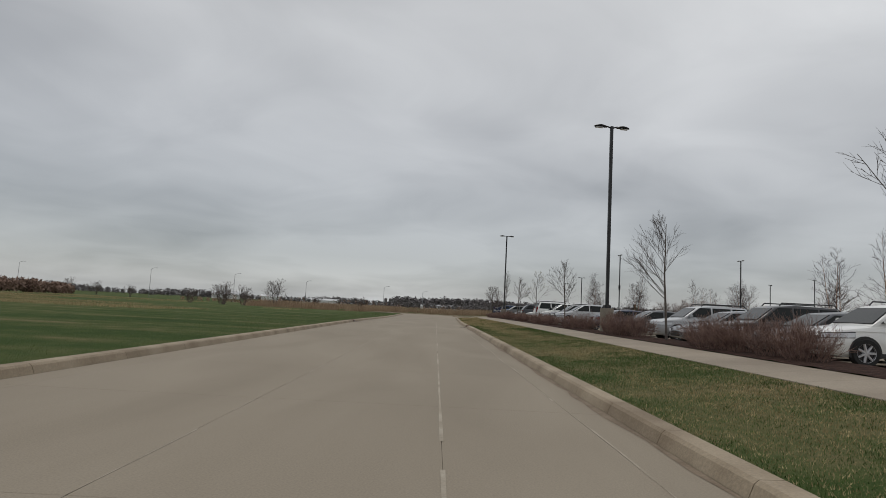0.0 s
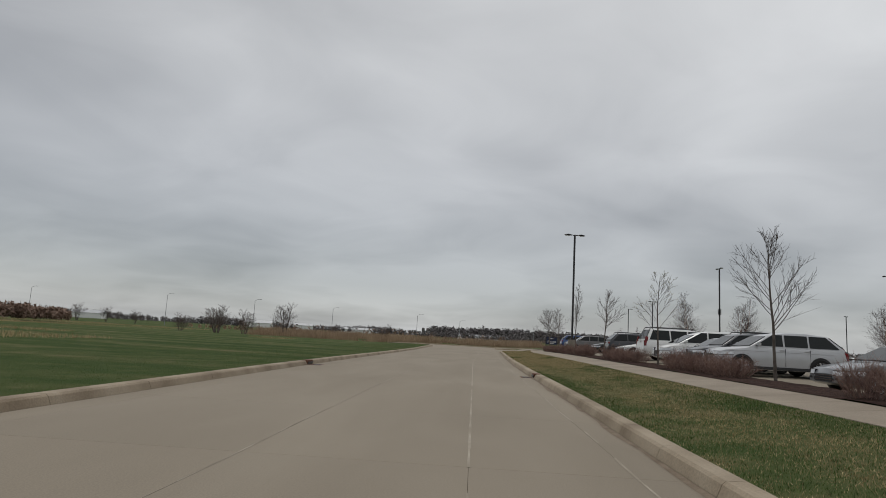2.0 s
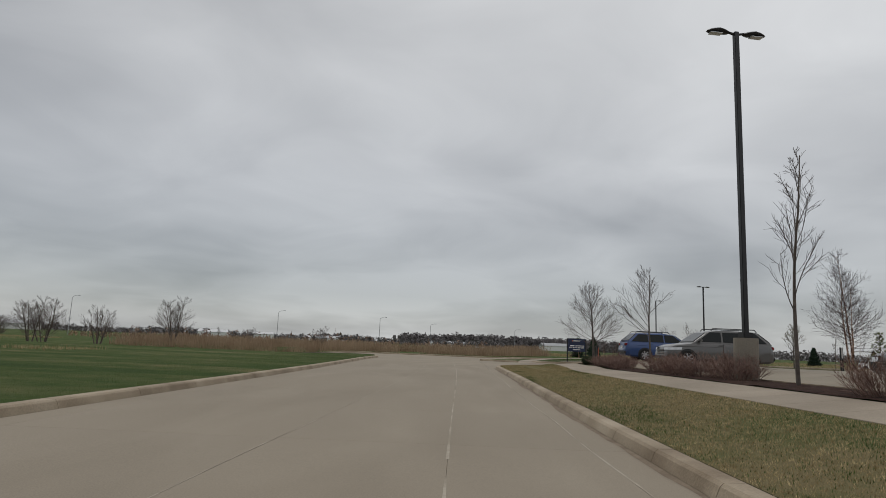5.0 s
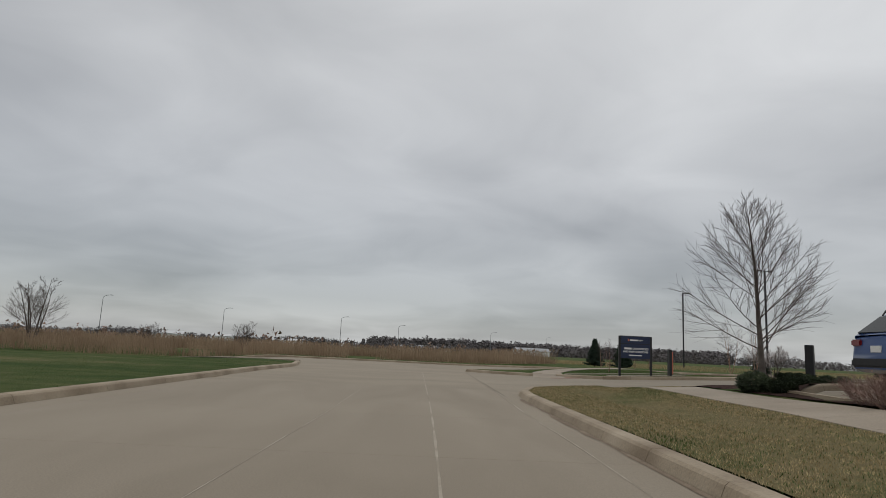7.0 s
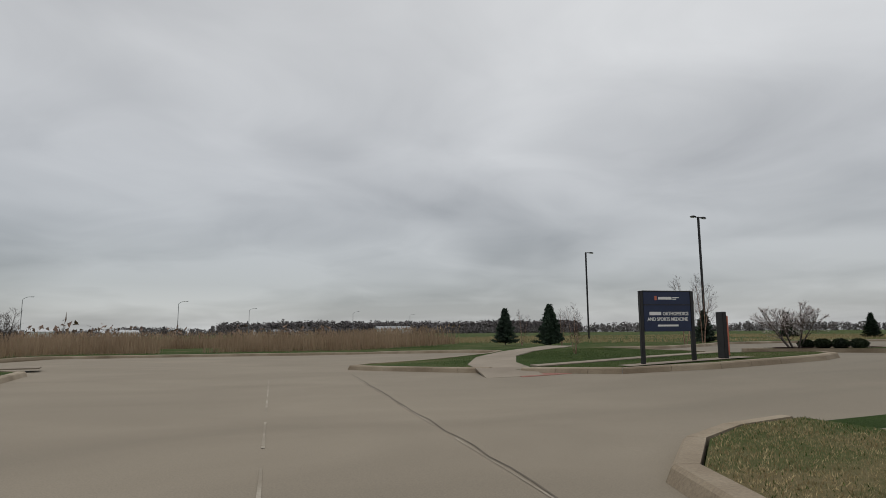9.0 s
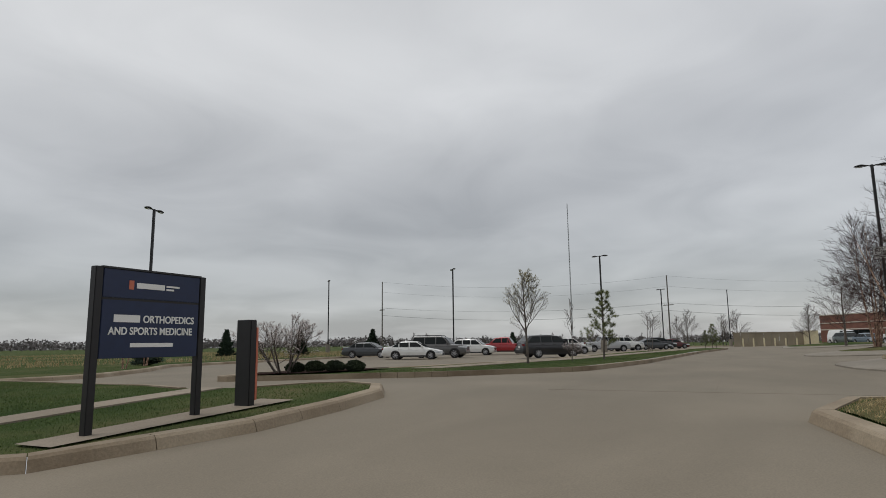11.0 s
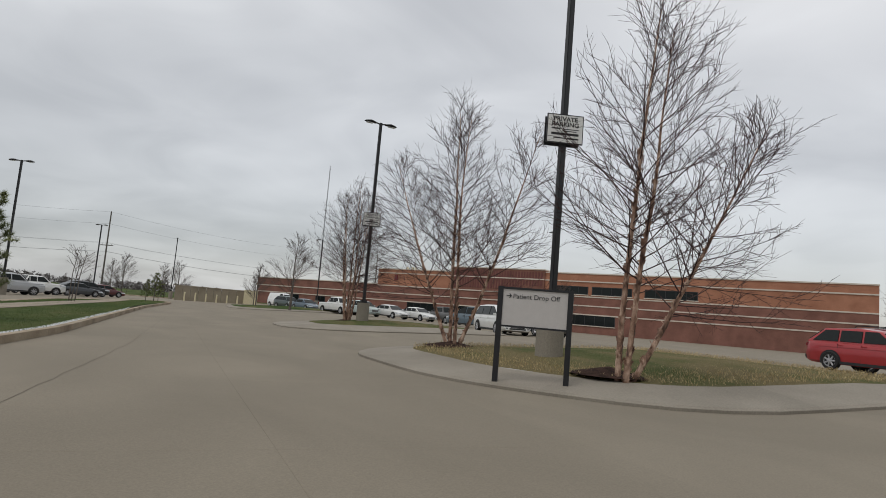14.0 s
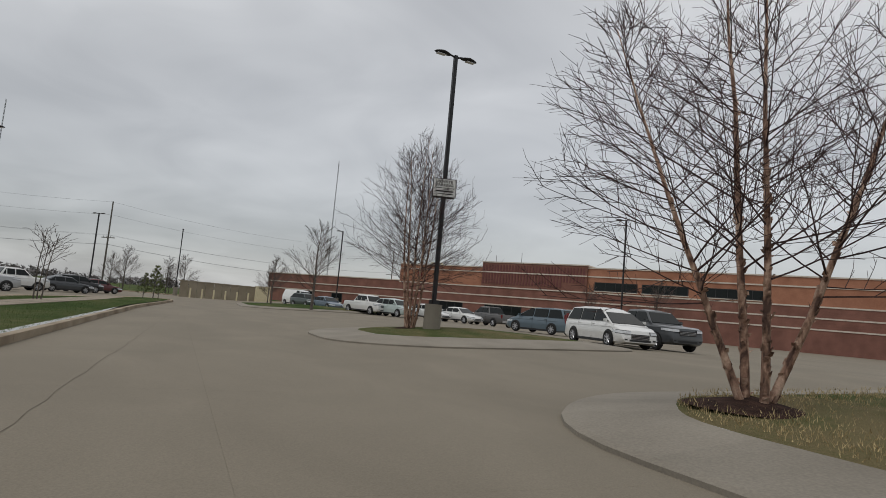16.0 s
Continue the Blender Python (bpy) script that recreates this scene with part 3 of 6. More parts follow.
rg = random.Random(77)
vs, fs = [], []
gut = [-20 + 0.7 * k for k in range(184)]
for k, y in enumerate(gut):
    x = lerp_line(ROAD_R, y) - 0.02
    w = 0.04 + 0.18 * max(0.0, noise.noise(Vector((y * 0.23, 3.0, 1.0)))) + rg.uniform(0, 0.07)
    vs += [(x - w, y, level(x - w, y) + 0.005), (x, y, level(x, y) + 0.007)]
    if k:
        fs.append((2 * k - 2, 2 * k - 1, 2 * k + 1, 2 * k))
raw("gutter_dirt", vs, fs, M_DIRT, line_m, "ragged brown dirt washed along the gutter")
crack([(12.42, 108.9), (12.72, 127.9)], 0.012, 21)
crack([(28.0, 119.3), (44.0, 117.9), (70.0, 116.9)], 0.004, 23)

WALKS = []
walk_e = tagged(new("sidewalk"), "pale concrete sidewalk of square slabs", "sidewalk", kind="structure")


WALK_SHIFT = 1.35


def walk_x(y):
    return 15.45 + WALK_SHIFT * smooth(92, 108, y)


for k in range(92):
    y0, y1 = -26 + 1.52 * k, -26 + 1.52 * (k + 1)
    if y1 > 114.3:
        break
    slab(walk_e, "walk_slab", [(walk_x(y0), y0), (walk_x(y0) + 1.5, y0), (walk_x(y1) + 1.5, y1), (walk_x(y1), y1)], 0.05, lambda x, y: 0.165 - 0.15 * smooth(111.6, 113.9, y), M_WALK)


def ramp_lift(x, y):
    return 0.004 + 0.161 * smooth(124.3, 126.6, y)


path_pts = dense([(16.9, 124.0), (17.6, 128.0), (19.2, 132.0), (21.4, 135.2), (24.5, 138.5), (27.0, 142.0)], 1.5, False)
path_l, path_r = offset_line(path_pts, 0.85), offset_line(path_pts, -0.85)
WALKS.append((path_pts, 0.85))
for k in range(len(path_pts) - 1):
    slab(walk_e, "walk_slab", [path_l[k], path_r[k], path_r[k + 1], path_l[k + 1]], 0.05, ramp_lift, M_WALK)
path_pts = dense([(18.2, 125.7), (20.5, 125.72), (24.6, 126.05), (25.5, 126.2)], 1.5, False)
path_l, path_r = offset_line(path_pts, 0.35), offset_line(path_pts, -0.35)
WALKS.append((path_pts, 0.35))
for k in range(len(path_pts) - 1):
    slab(walk_e, "walk_slab", [path_l[k], path_r[k], path_r[k + 1], path_l[k + 1]], 0.05, 0.165, M_WALK)
path_pts = dense([(36, 126.2), (41.4, 125.3), (48, 124.1), (60, 123.2), (84, 121.6), (95, 121.2)], 1.5, False)
path_l, path_r = offset_line(path_pts, 0.7), offset_line(path_pts, -0.7)
WALKS.append((path_pts, 0.7))
for k in range(len(path_pts) - 1):
    slab(walk_e, "walk_slab", [path_l[k], path_r[k], path_r[k + 1], path_l[k + 1]], 0.05, 0.165, M_WALK)
path_pts = dense([(1.6, 134.6), (-4.0, 133.2), (-14, 131.5), (-40, 131.0)], 1.6, False)
path_l, path_r = offset_line(path_pts, 0.75), offset_line(path_pts, -0.75)
WALKS.append((path_pts, 0.75))
for k in range(len(path_pts) - 1):
    slab(walk_e, "walk_slab", [path_l[k], path_l[k + 1], path_r[k + 1], path_r[k]], 0.05, 0.165, M_WALK)
tact = tagged(new("tactile_paving"), "brick-red tactile plate at the kerb ramp", "paving", kind="structure")
for k in range(3):
    slab(tact, "tactile_plate", [(17.0 + 0.5 * k, 123.75), (17.5 + 0.5 * k, 123.7), (17.55 + 0.5 * k, 124.45), (17.05 + 0.5 * k, 124.5)], 0.05, lambda x, y: ramp_lift(x, y) + 0.006, M_REDPAVE)


def bed(name, outline, label, lift, rough, mat, step=0.5):
    """A lumpy sheet filling an outline."""
    pts = dense(outline, step)
    xs, ys = [p[0] for p in pts], [p[1] for p in pts]
    ex = []
    x = min(xs)
    while x < max(xs):
        y = min(ys)
        while y < max(ys):
            if inside((x, y), pts):
                ex.append((x, y))
            y += step
        x += step
    v2, f2 = cdt([pts], ex)
    vs = [(x, y, level(x, y) + lift + rough * noise.noise(Vector((x * 2.2, y * 2.2, 0.3)))) for x, y in v2]
    f2 = [f for f in f2 if inside((sum(v2[i][0] for i in f) / 3, sum(v2[i][1] for i in f) / 3), pts)]
    ob = raw(name, vs, f2, mat)
    return tagged(ob, label, name.replace("_", " "), kind="structure")


bed("mulch_bed", [(16.92, -12), (18.78, -12), (18.78, 102.5), (18.4, 104.5), (18.28, 103.0), (17.72, 99), (16.92, 93)], "dark brown bark mulch bed along the car park", 0.185, 0.035, M_MULCH)
bed("mulch_bed", rounded([(18.45, 103.0), (19.0, 105.2), (20.4, 106.4), (23.5, 106.6), (25.8, 108.6), (25.2, 112.6), (22.5, 113.6), (19.0, 112.4), (18.42, 108.0)], 0.4), "dark brown bark mulch bed at the car park corner", 0.185, 0.04, M_MULCH)
bed("mulch_bed", rounded([(31.2, 130.9), (32.3, 128.0), (36.0, 127.6), (36.4, 129.0), (34.4, 131.6)], 0.4), "dark brown bark mulch bed at the lawn strip end", 0.185, 0.04, M_MULCH)
bed("verge", [(12.16, -30), (15.5, -30), (15.5, 58), (12.18, 58), (12.16, 55)], "patchy green and straw turf verge beside the road", 0.15, 0.007, M_VERGE, 1.2)
bed("verge", [(12.18, 58), (15.5, 58), (15.5, 92), (15.9, 97.5), (16.5, 102), (16.8, 107), (16.78, 113.86), (15.75, 113.72), (14.8, 113.12), (13.86, 112.0), (13.23, 109.7), (12.82, 92), (12.36, 70)], "straw-coloured turf verge beside the road", 0.15, 0.007, M_ISLE, 1.2)
bed("verge", [(18.62, 112.4), (19.0, 112.3), (22.5, 113.5), (25.2, 112.6), (26.5, 112.5), (26.0, 114.0), (24.6, 114.62), (20.2, 113.56), (18.72, 113.4)], "straw-coloured turf at the drive corner", 0.165, 0.004, M_ISLE)
bed("concrete_pad", [(19.8, 122.75), (23.9, 122.65), (23.9, 123.35), (19.8, 123.4)], "pale concrete strip under the sign posts", 0.17, 0.0, M_WALK, 1.0)
bed("concrete_pad", [(15.9, 126.5), (17.9, 123.9), (18.7, 124.7), (16.8, 127.3)], "pale concrete kerb ramp beside the drive", -0.006, 0.0, M_WALK, 0.8)
for tx, ty, tr in ((37.8, 108.9, 0.8), (44.3, 109.4, 0.9), (62.0, 107.9, 0.9)):
    vs = [(tx, ty, level(tx, ty) + 0.46)] + [(tx + tr * math.cos(a), ty + tr * math.sin(a), level(tx, ty) + 0.285) for a in [math.tau * k / 20 for k in range(20)]]
    tagged(raw("mulch_ring", vs, [(0, 1 + k, 1 + (k + 1) % 20) for k in range(20)], M_MULCH), "dark mulch ring at the foot of a tree", "mulch", kind="structure")

for ix, sgn in ((2.72, 1), (11.98, -1)):
    e = thing("storm_drain", ix, 51.7, level(ix, 51.7), 0, "rusted iron storm drain set into the kerb", "drain")
    part("hood", nbox(-0.13, 0.13, -0.45, 0.45, 0.02, 0.175, 0.02), M_RUST, e)
    part("mouth", nbox(0.12 * sgn, 0.16 * sgn, -0.38, 0.38, 0.03, 0.11), M_BLACK, e)
    g = part("grate", nbox(0.16 * sgn - 0.01, 0.62 * sgn, -0.4, 0.4, -0.02, 0.004), M_RUST, e)
    for k in range(6):
        part("slot", nbox(0.22 * sgn, 0.56 * sgn, -0.34 + 0.13 * k, -0.29 + 0.13 * k, 0.003, 0.007), M_BLACK, g)
# ---- lamps ----


def head(parent, sx, z):
    """One flat oval lamp head on its arm."""
    bm = bmesh.new()
    bmesh.ops.create_uvsphere(bm, u_segments=14, v_segments=6, radius=1.0)
    for v in bm.verts:
        v.co = Vector((sx * (0.62 + v.co.x * 0.40), v.co.y * 0.17, z + 0.05 + v.co.z * 0.075 - 0.05 * abs(v.co.x)))
    h = part("lamp_head", bm, M_BLACK, parent, smoothed=True)
    part("lens", nbox(sx * 0.70 - 0.2, sx * 0.70 + 0.2, -0.10, 0.10, z - 0.065, z - 0.045), M_LENS, h)
    part("arm", nrod((sx * 0.06, 0, z - 0.02), (sx * 0.34, 0, z + 0.05), 0.045, 0.035), M_BLACK, parent)


def lot_lamp(x, y, rz, top, heads=2, plinth=1.3, group="car park lamps", sign=False):
    z0 = level(x, y) + 0.1
    e = thing("lot_lamp", x, y, z0, rz, "tall black steel car park lamp on a round concrete plinth" if plinth > 0.2 else "tall black steel car park lamp", "lamp post", group)
    h = top - z0
    if plinth > 0.2:
        bm = nrod((0, 0, -0.3), (0, 0, plinth), 0.35, 0.345, 24)
        part("plinth", bm, M_APRON, e, "pale round concrete plinth")
        part("base_cover", nbox(-0.16, 0.16, -0.16, 0.16, plinth, plinth + 0.17, 0.02), M_BLACK, e)
    part("pole", nbox(-0.075, 0.075, -0.075, 0.075, max(plinth, -0.2), h + 0.06, 0.012), M_BLACK, e)
    head(e, 1, h)
    if heads == 2:
        head(e, -1, h)
    return e


def street_lamp(x, y, z, h, rz):
    e = thing("street_lamp", x, y, z, rz, "slim grey roadside lamp with a curved arm", "street lamp", "far street lamps")
    part("pole", nrod((0, 0, 0), (0, 0, h - 0.9), 0.11, 0.07, 8), M_GALV, e)
    bm = bmesh.new()
    pts = [(1.9 * (1 - math.cos(a)), 0, h - 0.9 + 0.9 * math.sin(a)) for a in [math.pi / 2 * k / 6 for k in range(7)]]
    for a, b in zip(pts, pts[1:]):
        rod(bm, a, b, 0.055, 0.055, 6)
    part("arm", bm, M_GALV, e)
    part("lamp_head", nbox(1.8, 2.5, -0.16, 0.16, h - 0.10, h + 0.04, 0.04), M_GALV, e)
    return e


lot_lamp(18.26, 33.96, 8, 11.53)
lot_lamp(18.43, 84.67, 8, 11.53)
lot_lamp(40.8, 108.36, 92, 12.15)
lot_lamp(61.24, 107.2, 96, 12.15)
lot_lamp(44.17, 150.8, 15, 10.5, plinth=0.5)
lot_lamp(44.2, 170.4, 0, 10.0, heads=1, plinth=0.0)
lot_lamp(92.5, 170.9, 40, 10.95)
lot_lamp(88.7, 148.7, 40, 10.95)
lot_lamp(87.6, 129.5, 75, 11.2)
lot_lamp(136.4, 127.9, 60, 10.9)
lot_lamp(84.1, 79.3, 60, 11.4, heads=1)
lot_lamp(126.4, 95.6, 60, 11.8, heads=1)
lot_lamp(148.6, 116.9, 0, 11.2, heads=1)
for sx_, sy_, sz_ in ((-111, 264, 12.2), (-73.5, 257, 11.35), (-49, 280.5, 10.7), (-15, 291, 10.3), (2.2, 330, 9.9), (39.3, 344.5, 9.4), (78, 422, 10.7), (-165, 262, 12.0)):
    street_lamp(sx_, sy_, -0.3, sz_ + 0.3, 0)

# ---- trees and shrubs ----


def tube(vs, fs, pts, r0, r1, n):
    """A tapering tube along points."""
    base = len(vs)
    m = len(pts)
    for k, p in enumerate(pts):
        d = (pts[min(k + 1, m - 1)] - pts[max(k - 1, 0)]).normalized()
        a = d.orthogonal().normalized()
        b = d.cross(a)
        r = r0 + (r1 - r0) * k / (m - 1)
        for i in range(n):
            t = math.tau * i / n
            vs.append(p + a * (r * math.cos(t)) + b * (r * math.sin(t)))
    for k in range(m - 1):
        for i in range(n):
            j = (i + 1) % n
            fs.append((base + k * n + i, base + k * n + j, base + (k + 1) * n + j, base + (k + 1) * n + i))


def limb(rng, p, d, length, segs, wiggle, lift):
    pts = [p.copy()]
    d = d.normalized()
    for _ in range(segs):
        d = (d + Vector((rng.uniform(-1, 1), rng.uniform(-1, 1), rng.uniform(-0.6, 0.6))) * wiggle + Vector((0, 0, lift))).normalized()
        pts.append(pts[-1] + d * (length / segs))
    return pts


def along(pts, t):
    f = t * (len(pts) - 1)
    k = min(int(f), len(pts) - 2)
    return pts[k].lerp(pts[k + 1], f - k), (pts[k + 1] - pts[k]).normalized()


def side_dir(rng, d, angle, up):
    a = d.orthogonal().normalized()
    t = rng.uniform(0, math.tau)
    a = a * math.cos(t) + d.cross(a) * math.sin(t)
    v = d * math.cos(angle) + a * math.sin(angle)
    v.z += up
    return v.normalized()


def bare_tree(name, seed, h, r, label, category, group, trunk_mat, twig_mat, stems=1, clear=0.3, limbs=16, subs=7, twigs=5, spread=0.95, reach=0.42, splay=0.0, up=0.05, buds=None, thin=1.0, twig_r=0.006, droop=0.0, bud_n=2, peel=0, wig=1.0, foot=0.16, taper=0.0):
    """A leafless tree: trunk, limbs, branches and fine twigs."""
    rng = random.Random(seed)
    e = thing(name, 0, 0, 0, 0, label, category, group)
    tv, tf, bv, bf, ends = [], [], [], [], []
    for s in range(stems):
        a = math.tau * s / stems + rng.uniform(-0.4, 0.4)
        lean = splay * (0.35 if s == 0 else rng.uniform(0.7, 1.15))
        base = Vector((foot * math.cos(a), foot * math.sin(a), -0.08)) if stems > 1 else Vector((0, 0, -0.08))
        hh = h * (1.0 if s == 0 else rng.uniform(0.78, 0.95))
        trunk = limb(rng, base, Vector((math.cos(a) * lean, math.sin(a) * lean, 1)), hh * 0.97, 12, 0.045, 0.03)
        tube(tv, tf, trunk, r * (1 if stems == 1 else 0.8), 0.012, 8)
        nl = max(5, limbs // stems + (3 if stems > 1 else 0))
        for k in range(nl):
            t = clear + (0.97 - clear) * (k + rng.random() * 0.8) / nl
            p, d = along(trunk, t)
            fall = 1 - (t - clear) / (1 - clear)
            ln = h * reach * (0.22 + 0.78 * fall ** 0.8) * rng.uniform(0.8, 1.15)
            dd = side_dir(rng, d, spread * (1 - taper * (1 - fall)) * rng.uniform(0.8, 1.12), up)
            main = limb(rng, p, dd, ln, 6, 0.11 * wig, 0.075 - droop)
            r1 = max(twig_r * 1.6, r * 0.34 * (0.3 + 0.7 * fall)) * thin
            tube(bv, bf, main, r1, twig_r, 5)
            for q in range(subs):
                u = 0.2 + 0.78 * (q + rng.random()) / subs
                p2, d2 = along(main, u)
                l2 = ln * 0.48 * (1.15 - u * 0.75) * rng.uniform(0.7, 1.2)
                br = limb(rng, p2, side_dir(rng, d2, rng.uniform(0.5, 0.95) * (0.35 + 0.65 * wig), 0.08), l2, 4, 0.14 * wig, 0.07 - droop)
                tube(bv, bf, br, max(twig_r, r1 * 0.42), twig_r * 0.7, 3)
                for w in range(twigs):
                    u2 = 0.15 + 0.85 * (w + rng.random()) / twigs
                    p3, d3 = along(br, min(u2, 1))
                    tw = limb(rng, p3, side_dir(rng, d3, rng.uniform(0.35, 0.85) * (0.35 + 0.65 * wig), 0.06), l2 * rng.uniform(0.25, 0.5) * (1.5 - 0.5 * wig), 2, 0.15 * wig, 0.05 - droop)
                    tube(bv, bf, tw, twig_r * 0.8, twig_r * 0.45, 3)
                    ends.append(tw[-1])
                    ends.append(tw[1])
    t_ob = raw("trunk", tv, tf, trunk_mat, e)
    raw("crown", bv, bf, twig_mat, e)
    if peel:
        # curled flakes of bark standing off the stems
        vs, fs = [], []
        for _ in range(peel):
            q = rng.randrange(stems)
            lo = q * 13 * 8
            ring = rng.randrange(0, 7)
            i = lo + ring * 8 + rng.randrange(8)
            c = tv[i].lerp(tv[i + 8], rng.random())
            mid = sum((tv[lo + ring * 8 + m] for m in range(8)), Vector()) / 8
            o = (c - mid)
            o.z = 0
            o = o.normalized() if o.length > 1e-4 else Vector((1, 0, 0))
            s = Vector((-o.y, o.x, 0)) * rng.uniform(0.02, 0.05)
            h2 = Vector((0, 0, rng.uniform(0.03, 0.10)))
            b = len(vs)
            vs += [c - s, c + s, c + s * 0.8 + h2 + o * rng.uniform(0.01, 0.05), c - s * 0.7 + h2 + o * rng.uniform(0.01, 0.05)]
            fs.append((b, b + 1, b + 2, b + 3))
        tagged(raw("peeling_bark", vs, fs, trunk_mat, e), "curled pale bark flakes", kind="stuff")
    for me in (t_ob.data,):
        for p in me.polygons:
            p.use_smooth = True
    if buds:
        vs, fs = [], []
        for c in ends:
            for _ in range(bud_n):
                o = c + Vector((rng.uniform(-1, 1), rng.uniform(-1, 1), rng.uniform(-1, 1))) * 0.05
                s = rng.uniform(0.012, 0.026)
                b = len(vs)
                vs += [o + Vector((s, 0, 0)), o + Vector((-s * 0.6, s, 0)), o + Vector((-s * 0.5, -s, s * 0.4)), o + Vector((0, 0, s * 1.4))]
                fs += [(b, b + 1, b + 3), (b + 1, b + 2, b + 3), (b + 2, b, b + 3), (b, b + 2, b + 1)]
        raw("blossom", vs, fs, buds, e)
    return e


def put(ob, x, y, rz=0.0, s=1.0, sz=None, lift=0.13, label=""):
    """A copy of a thing on the ground."""
    c = copy_thing(ob, pose(x, y, level(x, y) + lift, 0, 0, rz) @ Matrix.Diagonal((s, s, sz or s, 1)))
    if label:
        c["label"] = label
    return c


def place(ob, x, y, rz=0.0, s=1.0, lift=0.13):
    ob.matrix_world = pose(x, y, level(x, y) + lift, 0, 0, rz) @ Matrix.Scale(s, 4)
    return ob


YOUNG = "slim leafless young street tree in a mulch bed"
yt1 = bare_tree("young_tree", 11, 4.7, 0.055, YOUNG, "tree", "young street trees", M_BARK, M_TWIG, clear=0.34, limbs=20, subs=7, twigs=4, spread=1.0, reach=0.46, up=0.12, twig_r=0.005, thin=0.8, wig=0.6, taper=0.4, droop=0.05)
yt2 = bare_tree("young_tree", 12, 4.5, 0.05, "slim young street tree with pale swelling buds", "tree", "young street trees", M_BARK, M_TWIG, clear=0.36, limbs=13, subs=5, twigs=3, spread=0.9, reach=0.38, up=0.12, buds=M_BUD, twig_r=0.005, thin=0.75, bud_n=1, wig=0.6, taper=0.4, droop=0.05)
place(yt1, 18.0, 24.8, 40)
place(yt2, 18.32, 57.2, 10)
put(yt1, 18.1, 13.0, 200, 1.1)
put(yt1, 18.6, 46.0, 120, 0.97)
put(yt1, 18.2, 69.35, 275, 0.95)
yt3 = bare_tree("young_tree", 14, 6.2, 0.055, "tall narrow leafless street tree with upright forks", "tree", "young street trees", M_BARK, M_TWIG, clear=0.30, limbs=14, subs=7, twigs=4, spread=0.55, reach=0.30, up=0.22, twig_r=0.0065, thin=0.85)
place(yt3, 18.3, 81.7, 150)
put(yt1, 18.4, 93.4, 15, 0.95)
big = bare_tree("shade_tree", 21, 5.4, 0.10, "broad leafless shade tree at the car park corner", "tree", "", M_BARK, M_TWIG, clear=0.22, limbs=38, subs=10, twigs=6, spread=1.22, reach=0.52, up=0.14, twig_r=0.0046, thin=0.58, wig=0.6, droop=0.045, taper=0.55)
place(big, 19.05, 106.8, 60, 0.92)

